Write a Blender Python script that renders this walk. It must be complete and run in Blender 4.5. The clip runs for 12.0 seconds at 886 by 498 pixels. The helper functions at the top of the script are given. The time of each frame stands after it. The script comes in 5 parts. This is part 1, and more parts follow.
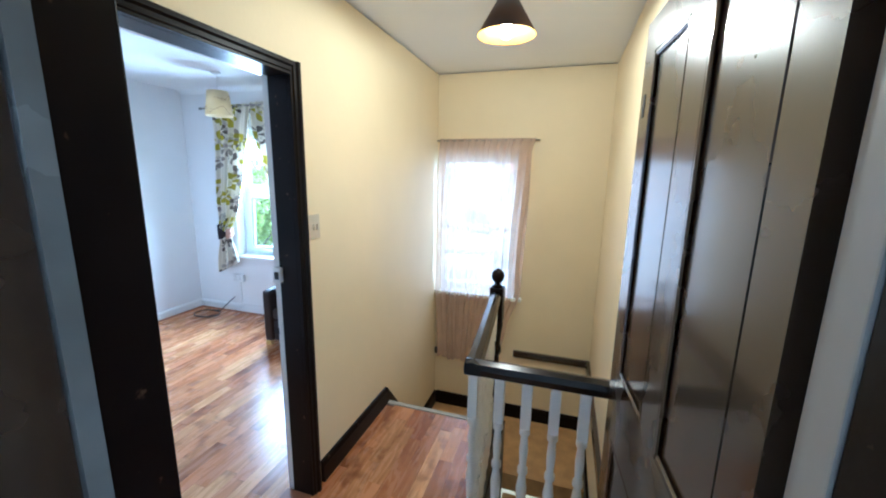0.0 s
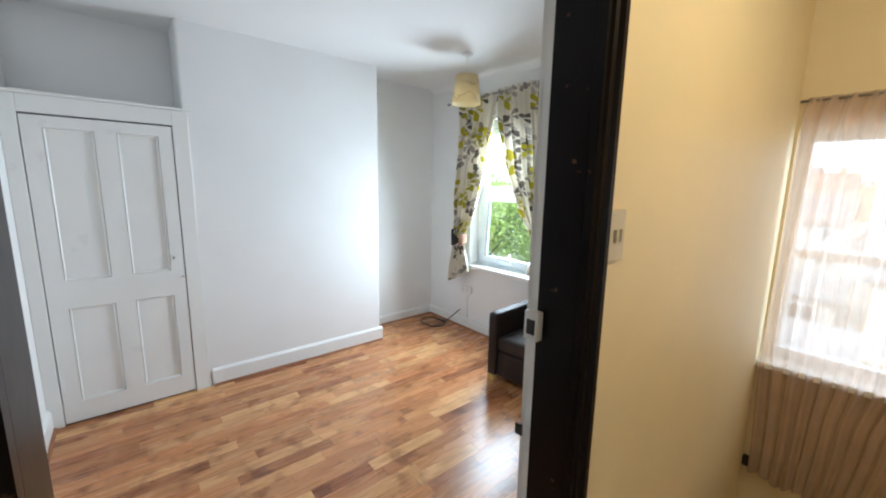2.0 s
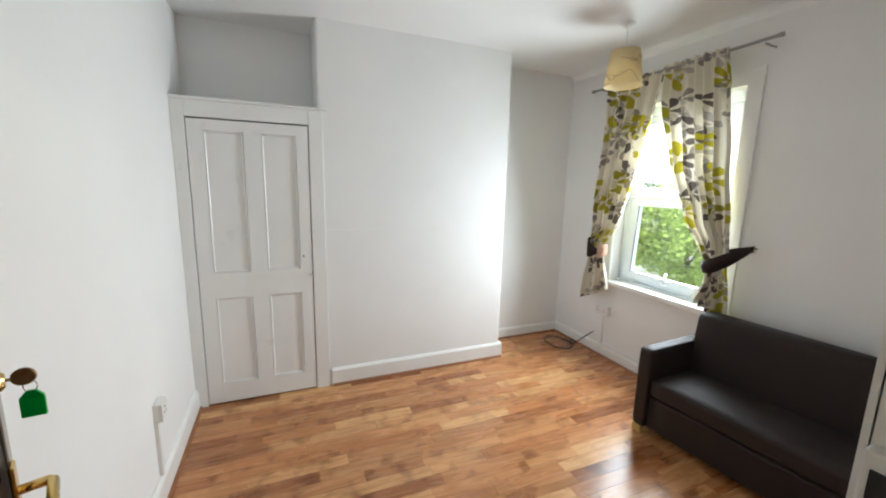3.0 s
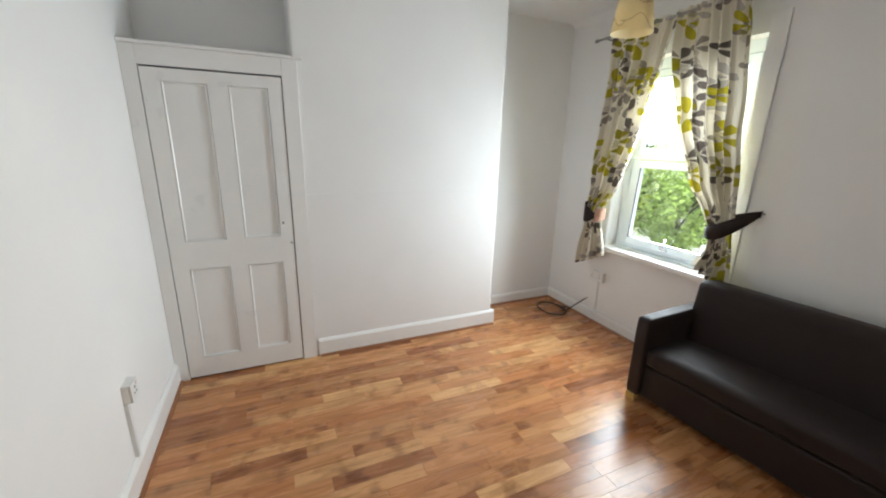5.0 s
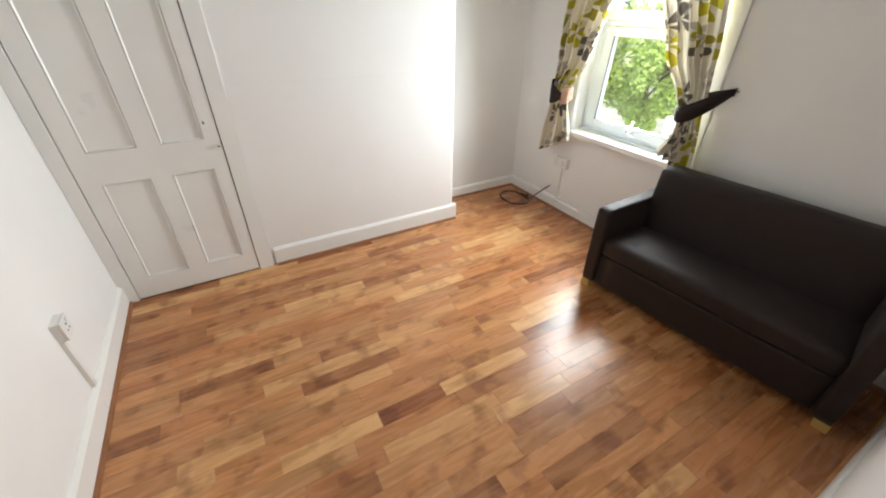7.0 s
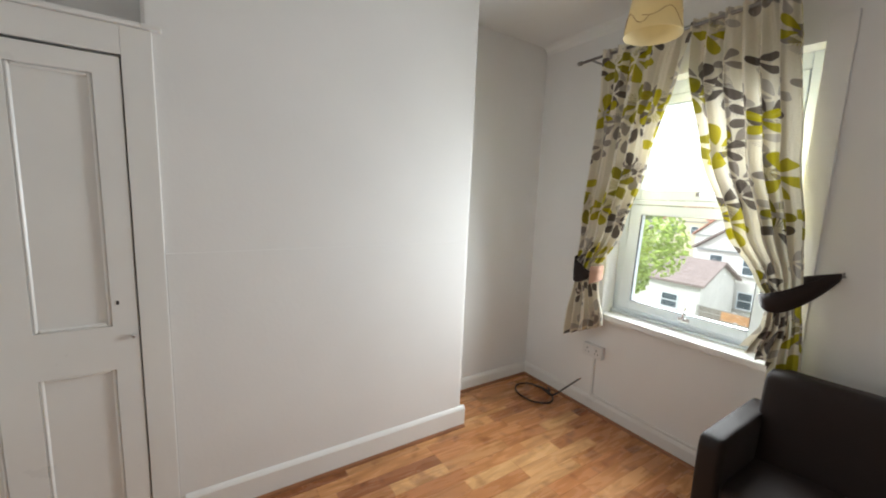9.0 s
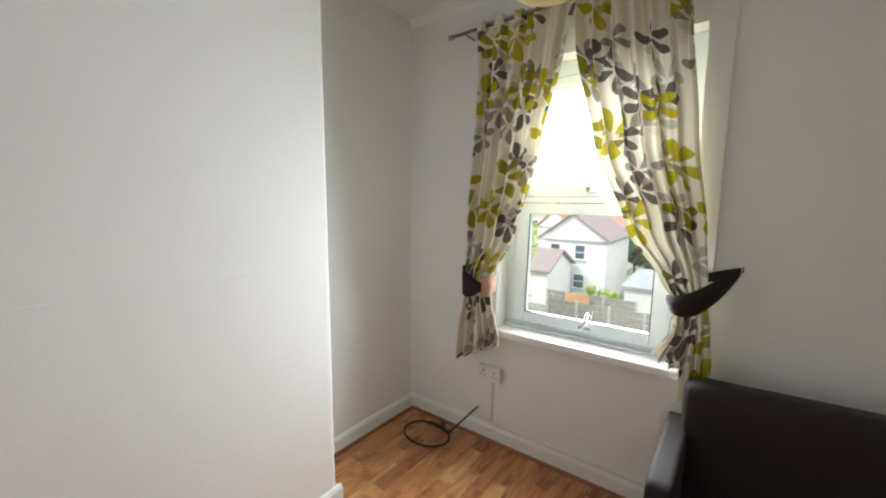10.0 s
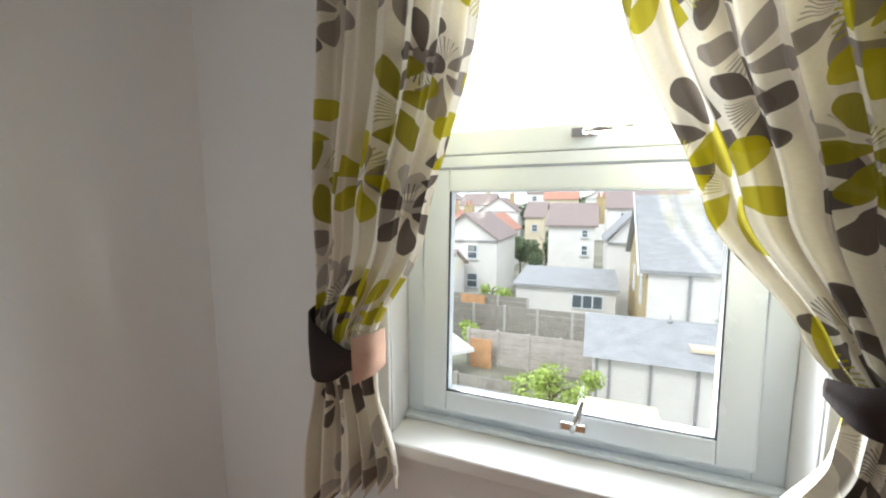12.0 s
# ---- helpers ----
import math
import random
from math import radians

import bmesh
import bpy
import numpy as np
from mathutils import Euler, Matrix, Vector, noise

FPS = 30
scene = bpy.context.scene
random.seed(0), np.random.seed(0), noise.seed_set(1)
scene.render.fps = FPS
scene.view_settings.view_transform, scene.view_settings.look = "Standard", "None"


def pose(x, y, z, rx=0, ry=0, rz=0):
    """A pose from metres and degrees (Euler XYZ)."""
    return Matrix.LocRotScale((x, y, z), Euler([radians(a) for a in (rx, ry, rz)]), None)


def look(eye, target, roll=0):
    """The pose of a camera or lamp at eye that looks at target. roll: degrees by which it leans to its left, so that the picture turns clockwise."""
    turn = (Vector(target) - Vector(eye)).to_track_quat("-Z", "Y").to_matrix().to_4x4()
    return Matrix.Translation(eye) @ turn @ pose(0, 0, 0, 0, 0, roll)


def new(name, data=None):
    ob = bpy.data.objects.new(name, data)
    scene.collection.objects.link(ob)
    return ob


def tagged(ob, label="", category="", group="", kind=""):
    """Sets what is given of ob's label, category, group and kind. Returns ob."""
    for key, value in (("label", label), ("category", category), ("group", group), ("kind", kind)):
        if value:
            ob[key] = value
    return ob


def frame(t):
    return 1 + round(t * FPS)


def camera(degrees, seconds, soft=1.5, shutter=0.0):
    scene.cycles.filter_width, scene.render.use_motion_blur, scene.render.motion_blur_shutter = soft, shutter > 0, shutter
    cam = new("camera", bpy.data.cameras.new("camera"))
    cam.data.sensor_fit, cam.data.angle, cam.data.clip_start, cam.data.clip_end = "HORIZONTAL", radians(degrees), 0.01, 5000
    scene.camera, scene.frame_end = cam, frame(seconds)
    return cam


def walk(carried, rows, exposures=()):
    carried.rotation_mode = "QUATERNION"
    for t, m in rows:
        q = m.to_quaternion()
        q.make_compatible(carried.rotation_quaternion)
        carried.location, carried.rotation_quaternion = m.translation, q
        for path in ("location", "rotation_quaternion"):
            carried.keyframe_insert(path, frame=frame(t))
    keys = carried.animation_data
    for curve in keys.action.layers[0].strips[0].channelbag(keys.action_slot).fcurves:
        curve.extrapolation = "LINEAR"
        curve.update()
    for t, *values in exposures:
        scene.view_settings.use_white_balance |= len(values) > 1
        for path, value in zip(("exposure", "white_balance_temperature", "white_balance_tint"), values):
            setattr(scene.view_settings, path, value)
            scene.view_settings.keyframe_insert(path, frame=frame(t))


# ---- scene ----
cam = camera(98.3, 12.0, soft=2.0)
LENS_GAIN = [
    (0.0, 1.0, 4150, 1), (1.0, 0.66, 4700, 0), (2.0, 0.5, 5400, 1), (3.0, 0.4, 5950, 2), (5.0, 0.28, 6000, 3),
    (6.5, 0.5, 6250, 5), (7.5, 0.45, 6350, 5), (9.5, -0.1, 6300, 5), (10.5, -0.1, 6300, 6), (12.0, -0.35, 6200, 8),
]
PATH = [
    (0, (0.176, 0.216, 1.684), (-0.417, 2.088, 1.301), 1.0),
    (0.5, (-0.061, 0.445, 1.67), (-0.85, 2.241, 1.281), 0.9),
    (1, (-0.281, 0.647, 1.63), (-1.336, 2.306, 1.262), 0.8),
    (1.5, (-0.424, 0.815, 1.599), (-1.743, 2.275, 1.241), 0.9),
    (2, (-0.568, 0.927, 1.529), (-2.082, 2.192, 1.201), 1.0),
    (2.5, (-0.725, 0.999, 1.528), (-2.42, 2.008, 1.195), 1.0),
    (3, (-0.945, 1.048, 1.525), (-2.764, 1.809, 1.188), 1.3),
    (5, (-1.092, 1.116, 1.519), (-2.852, 1.906, 0.992), 1.4),
    (5.5, (-1.119, 1.161, 1.501), (-2.75, 1.988, 0.691), 0.8),
    (6, (-1.14, 1.198, 1.51), (-2.633, 1.998, 0.446), 0.4),
    (6.5, (-1.157, 1.209, 1.536), (-2.631, 2.008, 0.444), 0.3),
    (7, (-1.22, 1.256, 1.56), (-2.686, 2.088, 0.483), 0.3),
    (7.5, (-1.341, 1.321, 1.58), (-2.845, 2.231, 0.627), 0.7),
    (9.3, (-2.11, 1.483, 1.438), (-3.754, 2.602, 1.226), 1.5),
    (9.5, (-2.232, 1.569, 1.457), (-3.817, 2.768, 1.226), 1.0),
    (10, (-2.381, 1.78, 1.446), (-3.578, 3.363, 1.196), 0.4),
    (10.5, (-2.563, 2.019, 1.453), (-3.515, 3.757, 1.181), -0.2),
    (11, (-2.709, 2.256, 1.445), (-3.54, 4.054, 1.17), -0.7),
    (11.5, (-2.876, 2.506, 1.407), (-3.677, 4.32, 1.151), -0.5),
    (12, (-2.936, 2.816, 1.344), (-3.655, 4.667, 1.108), -0.1),
]
walk(cam, [(t, look(eye, target, roll)) for t, eye, target, roll in PATH], LENS_GAIN)

# ---- light ----
world = bpy.data.worlds.new("sky")
scene.world = world
world.use_nodes = True
wn = world.node_tree
sky = wn.nodes.new("ShaderNodeTexSky")
sky.sky_type, sky.sun_disc = "NISHITA", False
sky.sun_elevation, sky.sun_rotation = radians(48), radians(150)
sky.air_density, sky.dust_density, sky.ozone_density = 1.0, 4.0, 1.0
mixw = wn.nodes.new("ShaderNodeMixRGB")
mixw.inputs[0].default_value = 0.85
mixw.inputs[2].default_value = (24.0, 25.0, 26.2, 1)
wn.links.new(sky.outputs[0], mixw.inputs[1])
wn.links.new(mixw.outputs[0], wn.nodes["Background"].inputs[0])
wn.nodes["Background"].inputs[1].default_value = 0.11


def lamp(name, kind, m, power, color, size=0.1, size_y=None, spread=180):
    data = bpy.data.lights.new(name, kind)
    data.energy, data.color = power, color
    if kind == "AREA":
        data.shape, data.size, data.size_y, data.spread = "RECTANGLE", size, size_y or size, radians(spread)
    elif kind == "SUN":
        data.angle = size
    else:
        data.shadow_soft_size = size
    ob = new(name, data)
    ob.matrix_world = m
    return ob


lamp("sun", "SUN", look((0, 0, 10), (0.9, 1.6, 8)), 2.0, (1.0, 0.96, 0.9), radians(12))
lamp("room_window_light", "AREA", look((-2.965, 3.785, 1.38), (-2.80, 2.0, 1.24)), 40, (0.95, 0.975, 1.0), 0.60, 1.2, 152)
lamp("landing_window_light", "AREA", look((-0.62, 3.81, 1.2), (-0.60, 2.0, 1.05)), 3.0, (0.95, 0.98, 1.0), 0.7, 1.25)
lamp("bulb_light", "POINT", pose(-0.14, 2.12, 2.30), 33, (1.0, 0.77, 0.48), 0.03)

# ---- materials ----


def ramp(nt, fac, stops, x=0):
    r = nt.nodes.new("ShaderNodeValToRGB")
    el = r.color_ramp.elements
    while len(el) < len(stops):
        el.new(0.5)
    for e, (p, c) in zip(el, stops):
        e.position, e.color = p, (*c, 1)
    nt.links.new(fac, r.inputs[0])
    return r.outputs[0]


def shade(c, k):
    return tuple(min(1.0, v * k) for v in c)


def paint(name, base, rough=0.5, var=0.06, scale=3.0, bump=0.05, fine=140.0, metal=0.0, stretch=(1, 1, 1), coat=0.0, spec=0.5, wear=None, sheen=0.0):
    """A surface with wide soft variation, fine grain and relief."""
    m = bpy.data.materials.new(name)
    m.use_nodes = True
    nt = m.node_tree
    b = nt.nodes["Principled BSDF"]
    tc = nt.nodes.new("ShaderNodeTexCoord")
    mp = nt.nodes.new("ShaderNodeMapping")
    mp.inputs["Scale"].default_value = stretch
    nt.links.new(tc.outputs["Object"], mp.inputs[0])
    wide = nt.nodes.new("ShaderNodeTexNoise")
    wide.inputs["Scale"].default_value, wide.inputs["Detail"].default_value = scale, 5
    nt.links.new(mp.outputs[0], wide.inputs["Vector"])
    col = ramp(nt, wide.outputs[0], [(0.3, shade(base, 1 - var)), (0.7, shade(base, 1 + var))])
    grain = nt.nodes.new("ShaderNodeTexNoise")
    grain.inputs["Scale"].default_value, grain.inputs["Detail"].default_value = fine, 3
    nt.links.new(mp.outputs[0], grain.inputs["Vector"])
    if wear:
        spot = ramp(nt, grain.outputs[0], [(wear[1], (0, 0, 0)), (min(1, wear[1] + 0.05), (1, 1, 1))])
        mx = nt.nodes.new("ShaderNodeMixRGB")
        nt.links.new(spot, mx.inputs[0])
        nt.links.new(col, mx.inputs[1])
        mx.inputs[2].default_value = (*wear[0], 1)
        col = mx.outputs[0]
    nt.links.new(col, b.inputs["Base Color"])
    rr = nt.nodes.new("ShaderNodeMapRange")
    rr.inputs[3].default_value, rr.inputs[4].default_value = max(0.02, rough - 0.08), min(1, rough + 0.08)
    nt.links.new(wide.outputs[0], rr.inputs[0])
    nt.links.new(rr.outputs[0], b.inputs["Roughness"])
    b.inputs["Metallic"].default_value = metal
    b.inputs["Specular IOR Level"].default_value = spec
    b.inputs["Coat Weight"].default_value = coat
    b.inputs["Coat Roughness"].default_value = 0.12
    b.inputs["Sheen Weight"].default_value = sheen
    b.inputs["Sheen Roughness"].default_value = 0.4
    if bump:
        bp = nt.nodes.new("ShaderNodeBump")
        bp.inputs["Strength"].default_value, bp.inputs["Distance"].default_value = bump, 0.004
        nt.links.new(grain.outputs[0], bp.inputs["Height"])
        nt.links.new(bp.outputs[0], b.inputs["Normal"])
    return m


def laminate():
    m = bpy.data.materials.new("laminate")
    m.use_nodes = True
    nt = m.node_tree
    b = nt.nodes["Principled BSDF"]
    tc, info = nt.nodes.new("ShaderNodeTexCoord"), nt.nodes.new("ShaderNodeObjectInfo")
    off = nt.nodes.new("ShaderNodeVectorMath")
    off.operation = "MULTIPLY_ADD"
    nt.links.new(info.outputs["Random"], off.inputs[0])
    off.inputs[1].default_value = (31, 57, 11)
    nt.links.new(tc.outputs["Object"], off.inputs[2])
    mp = nt.nodes.new("ShaderNodeMapping")
    mp.inputs["Scale"].default_value = (17, 2.2, 8)
    nt.links.new(off.outputs[0], mp.inputs[0])
    grain = nt.nodes.new("ShaderNodeTexNoise")
    grain.inputs["Scale"].default_value, grain.inputs["Detail"].default_value, grain.inputs["Distortion"].default_value = 1.6, 8, 0.9
    nt.links.new(mp.outputs[0], grain.inputs["Vector"])
    blot = nt.nodes.new("ShaderNodeTexNoise")
    blot.inputs["Scale"].default_value, blot.inputs["Detail"].default_value = 7.0, 3
    nt.links.new(off.outputs[0], blot.inputs["Vector"])
    tone = ramp(nt, info.outputs["Random"], [(0.0, (0.25, 0.085, 0.030)), (0.18, (0.55, 0.252, 0.098)), (0.36, (0.44, 0.172, 0.062)), (0.55, (0.70, 0.39, 0.165)), (0.72, (0.30, 0.105, 0.038)), (0.86, (0.62, 0.31, 0.124)), (1.0, (0.51, 0.21, 0.078))])
    dark = ramp(nt, grain.outputs[0], [(0.30, (0.66, 0.60, 0.56)), (0.50, (1.0, 1.0, 1.0)), (0.75, (1.08, 1.06, 1.03))])
    knot = ramp(nt, blot.outputs[0], [(0.33, (0.50, 0.42, 0.38)), (0.45, (1, 1, 1))])
    m1, m2 = nt.nodes.new("ShaderNodeMixRGB"), nt.nodes.new("ShaderNodeMixRGB")
    m1.blend_type = m2.blend_type = "MULTIPLY"
    m1.inputs[0].default_value, m2.inputs[0].default_value = 0.85, 0.8
    nt.links.new(tone, m1.inputs[1])
    nt.links.new(dark, m1.inputs[2])
    nt.links.new(m1.outputs[0], m2.inputs[1])
    nt.links.new(knot, m2.inputs[2])
    nt.links.new(m2.outputs[0], b.inputs["Base Color"])
    rr = nt.nodes.new("ShaderNodeMapRange")
    rr.inputs[3].default_value, rr.inputs[4].default_value = 0.20, 0.34
    nt.links.new(grain.outputs[0], rr.inputs[0])
    nt.links.new(rr.outputs[0], b.inputs["Roughness"])
    bp = nt.nodes.new("ShaderNodeBump")
    bp.inputs["Strength"].default_value, bp.inputs["Distance"].default_value = 0.06, 0.002
    nt.links.new(grain.outputs[0], bp.inputs["Height"])
    nt.links.new(bp.outputs[0], b.inputs["Normal"])
    return m


def flower_cloth():
    """Cream cotton printed with open five- to seven-petalled blooms in lime, taupe and brown."""
    m = bpy.data.materials.new("flower_cloth")
    m.use_nodes = True
    nt = m.node_tree
    b = nt.nodes["Principled BSDF"]
    uv = nt.nodes.new("ShaderNodeUVMap")

    def math_(op, a, c=None, d=None):
        n = nt.nodes.new("ShaderNodeMath")
        n.operation = op
        for k, v in enumerate((a, c, d)):
            if v is None:
                continue
            if isinstance(v, (int, float)):
                n.inputs[k].default_value = v
            else:
                nt.links.new(v, n.inputs[k])
        return n.outputs[0]

    def blooms(scale, offset, petals, size, keep, colors):
        mp = nt.nodes.new("ShaderNodeMapping")
        mp.inputs["Location"].default_value = offset
        mp.inputs["Scale"].default_value = (scale, scale, scale)
        nt.links.new(uv.outputs[0], mp.inputs[0])
        vo = nt.nodes.new("ShaderNodeTexVoronoi")
        vo.voronoi_dimensions = "2D"
        vo.inputs["Scale"].default_value = 1.0
        vo.inputs["Randomness"].default_value = 0.72
        nt.links.new(mp.outputs[0], vo.inputs["Vector"])
        d = nt.nodes.new("ShaderNodeVectorMath")
        d.operation = "SUBTRACT"
        nt.links.new(mp.outputs[0], d.inputs[0])
        nt.links.new(vo.outputs["Position"], d.inputs[1])
        s = nt.nodes.new("ShaderNodeSeparateXYZ")
        nt.links.new(d.outputs[0], s.inputs[0])
        sc = nt.nodes.new("ShaderNodeSeparateColor")
        nt.links.new(vo.outputs["Color"], sc.inputs[0])
        ang = math_("ADD", math_("ARCTAN2", s.outputs[1], s.outputs[0]), math_("MULTIPLY", sc.outputs[1], 6.28))
        # spoon-shaped petals round the heart; one side is left open for the stamens
        rad = math_("MULTIPLY_ADD", sc.outputs[2], size * 0.35, size * 0.85)
        step = 2 * math.pi / petals
        fold = math_("SUBTRACT", math_("FLOORED_MODULO", ang, step), step / 2)
        dist = math_("DIVIDE", vo.outputs["Distance"], rad)
        px = math_("DIVIDE", math_("SUBTRACT", math_("MULTIPLY", dist, math_("COSINE", fold)), 0.58), 0.44)
        py = math_("DIVIDE", math_("MULTIPLY", dist, math_("SINE", fold)), math_("MULTIPLY_ADD", dist, 0.25, 0.04))
        oval = math_("LESS_THAN", math_("ADD", math_("MULTIPLY", px, px), math_("MULTIPLY", py, py)), 1.0)
        turn = math_("FLOORED_MODULO", ang, 2 * math.pi)
        gap = math_("LESS_THAN", turn, step * (petals - 1) + 0.01)
        ray = math_("GREATER_THAN", math_("COSINE", math_("MULTIPLY", ang, 44.0)), 0.45)
        rays = math_("MULTIPLY", math_("MULTIPLY", ray, math_("LESS_THAN", dist, 0.62)), math_("MULTIPLY", math_("GREATER_THAN", dist, 0.2), math_("SUBTRACT", 1.0, gap)))
        shown = math_("LESS_THAN", math_("FRACT", math_("MULTIPLY", sc.outputs[0], 13.7)), keep)
        mask = math_("MULTIPLY", math_("ADD", math_("MULTIPLY", oval, gap), math_("MULTIPLY", rays, 0.8)), shown)
        r = nt.nodes.new("ShaderNodeValToRGB")
        r.color_ramp.interpolation = "CONSTANT"
        while len(r.color_ramp.elements) < len(colors):
            r.color_ramp.elements.new(0.5)
        for e, (p, c) in zip(r.color_ramp.elements, colors):
            e.position, e.color = p, (*c, 1)
        nt.links.new(sc.outputs[0], r.inputs[0])
        return mask, r.outputs[0]

    lime, olive = (0.47, 0.41, 0.010), (0.32, 0.28, 0.012)
    taupe, brown, pale = (0.30, 0.26, 0.225), (0.13, 0.105, 0.09), (0.50, 0.46, 0.41)
    col = None
    weave = nt.nodes.new("ShaderNodeTexNoise")
    weave.inputs["Scale"].default_value = 160
    nt.links.new(uv.outputs[0], weave.inputs["Vector"])
    col = ramp(nt, weave.outputs[0], [(0.3, (0.80, 0.75, 0.62)), (0.7, (0.85, 0.80, 0.68))])
    for args in ((5.2, (3.7, 1.2, 0), 6, 0.44, 0.64, [(0, pale), (0.45, taupe), (0.8, pale)]),
                 (5.0, (7.3, 4.9, 0), 6, 0.46, 0.58, [(0, brown), (0.5, taupe), (0.7, brown)]),
                 (4.6, (0.2, 0.6, 0), 6, 0.48, 0.60, [(0, lime), (0.5, olive), (0.8, lime)])):
        mask, c = blooms(*args)
        mx = nt.nodes.new("ShaderNodeMixRGB")
        nt.links.new(math_("MINIMUM", mask, 0.95), mx.inputs[0])
        nt.links.new(col, mx.inputs[1])
        nt.links.new(c, mx.inputs[2])
        col = mx.outputs[0]
    nt.links.new(col, b.inputs["Base Color"])
    b.inputs["Roughness"].default_value = 0.85
    b.inputs["Specular IOR Level"].default_value = 0.15
    tr = nt.nodes.new("ShaderNodeBsdfTranslucent")
    nt.links.new(col, tr.inputs["Color"])
    mix = nt.nodes.new("ShaderNodeMixShader")
    mix.inputs[0].default_value = 0.07
    nt.links.new(b.outputs[0], mix.inputs[1])
    nt.links.new(tr.outputs[0], mix.inputs[2])
    nt.links.new(mix.outputs[0], nt.nodes["Material Output"].inputs[0])
    bp = nt.nodes.new("ShaderNodeBump")
    bp.inputs["Strength"].default_value, bp.inputs["Distance"].default_value = 0.15, 0.001
    nt.links.new(weave.outputs[0], bp.inputs["Height"])
    nt.links.new(bp.outputs[0], b.inputs["Normal"])
    return m


def veil(name, color, clear, trans=0.5):
    m = bpy.data.materials.new(name)
    m.use_nodes = True
    nt = m.node_tree
    b = nt.nodes["Principled BSDF"]
    tc = nt.nodes.new("ShaderNodeTexCoord")
    w = nt.nodes.new("ShaderNodeTexNoise")
    w.inputs["Scale"].default_value = 9
    nt.links.new(tc.outputs["Object"], w.inputs["Vector"])
    c = ramp(nt, w.outputs[0], [(0.3, shade(color, 0.94)), (0.7, shade(color, 1.05))])
    nt.links.new(c, b.inputs["Base Color"])
    b.inputs["Roughness"].default_value = 0.9
    tl, tp = nt.nodes.new("ShaderNodeBsdfTranslucent"), nt.nodes.new("ShaderNodeBsdfTransparent")
    nt.links.new(c, tl.inputs[0])
    a, d = nt.nodes.new("ShaderNodeMixShader"), nt.nodes.new("ShaderNodeMixShader")
    a.inputs[0].default_value, d.inputs[0].default_value = trans, clear
    nt.links.new(b.outputs[0], a.inputs[1])
    nt.links.new(tl.outputs[0], a.inputs[2])
    nt.links.new(a.outputs[0], d.inputs[1])
    nt.links.new(tp.outputs[0], d.inputs[2])
    nt.links.new(d.outputs[0], nt.nodes["Material Output"].inputs[0])
    return m


def glass():
    m = bpy.data.materials.new("window_glass")
    m.use_nodes = True
    nt = m.node_tree
    tp, gl, mix = (nt.nodes.new(n) for n in ("ShaderNodeBsdfTransparent", "ShaderNodeBsdfGlossy", "ShaderNodeMixShader"))
    gl.inputs["Roughness"].default_value = 0.02
    mix.inputs[0].default_value = 0.04
    nt.links.new(tp.outputs[0], mix.inputs[1])
    nt.links.new(gl.outputs[0], mix.inputs[2])
    nt.links.new(mix.outputs[0], nt.nodes["Material Output"].inputs[0])
    return m


def glow(name, color, power):
    m = bpy.data.materials.new(name)
    m.use_nodes = True
    b = m.node_tree.nodes["Principled BSDF"]
    b.inputs["Emission Color"].default_value, b.inputs["Emission Strength"].default_value = (*color, 1), power
    return m


M_WHITE = paint("white_emulsion", (0.86, 0.85, 0.835), 0.6, 0.025, 1.6, 0.12, 60)
M_YELLOW = paint("magnolia_emulsion", (0.84, 0.715, 0.465), 0.55, 0.035, 1.8, 0.14, 50)
M_CEIL = paint("ceiling_emulsion", (0.85, 0.845, 0.835), 0.8, 0.02, 1.2, 0.06, 40)
M_GLOSSW = paint("white_gloss_paint", (0.85, 0.84, 0.815), 0.30, 0.02, 4, 0.06, 30)
M_BLACK = paint("black_brown_gloss", (0.008, 0.005, 0.004), 0.34, 0.25, 6, 0.10, 26, coat=0.0, spec=0.14, wear=((0.10, 0.055, 0.03), 0.70))
M_DOOR = paint("dark_brown_gloss", (0.034, 0.019, 0.010), 0.27, 0.2, 3, 0.05, 14, coat=0.8, spec=0.6)
M_RAIL = paint("black_gloss_rail", (0.009, 0.006, 0.005), 0.20, 0.2, 8, 0.06, 30, spec=0.35)
# edge grey; on door_1 it stands for a reflection
M_EDGE_AND_SHEEN = paint("grey_edge_paint_and_sheen", (0.42, 0.40, 0.36), 0.45, 0.08, 6, 0.08, 40)
M_EDGEREFLECT = paint("grey_edge_reflection", (0.15, 0.145, 0.135), 0.25, 0.25, 5, 0.08, 30, coat=0.6)
M_PLANK = laminate()
M_UNDER = paint("plank_joint", (0.10, 0.05, 0.026), 0.7)
M_BEAD = paint("wood_beading", (0.27, 0.11, 0.045), 0.4, 0.15, 8, 0.05, 60)
M_UPVC = paint("white_upvc", (0.78, 0.84, 0.88), 0.25, 0.015, 5, 0.0)
M_GLASS = glass()
M_CLOTH = flower_cloth()
M_TIE = paint("brown_tie_cloth", (0.020, 0.011, 0.009), 0.85, 0.12, 20, 0.2, 300)
M_TIEIN = paint("tan_tie_lining", (0.45, 0.27, 0.19), 0.8, 0.08, 20, 0.2, 300)
M_SOFA = paint("dark_brown_twill", (0.0185, 0.0105, 0.009), 0.6, 0.15, 14, 0.35, 420, spec=0.35, sheen=0.08)
M_LEG = paint("yellow_pine", (0.58, 0.40, 0.12), 0.4, 0.1, 12, 0.05, 60)
M_CHROME = paint("chrome", (0.72, 0.72, 0.72), 0.16, 0.03, 10, 0.0, metal=1.0)
M_STEEL = paint("brushed_rod_metal", (0.36, 0.35, 0.34), 0.32, 0.06, 20, 0.03, 300, metal=1.0)
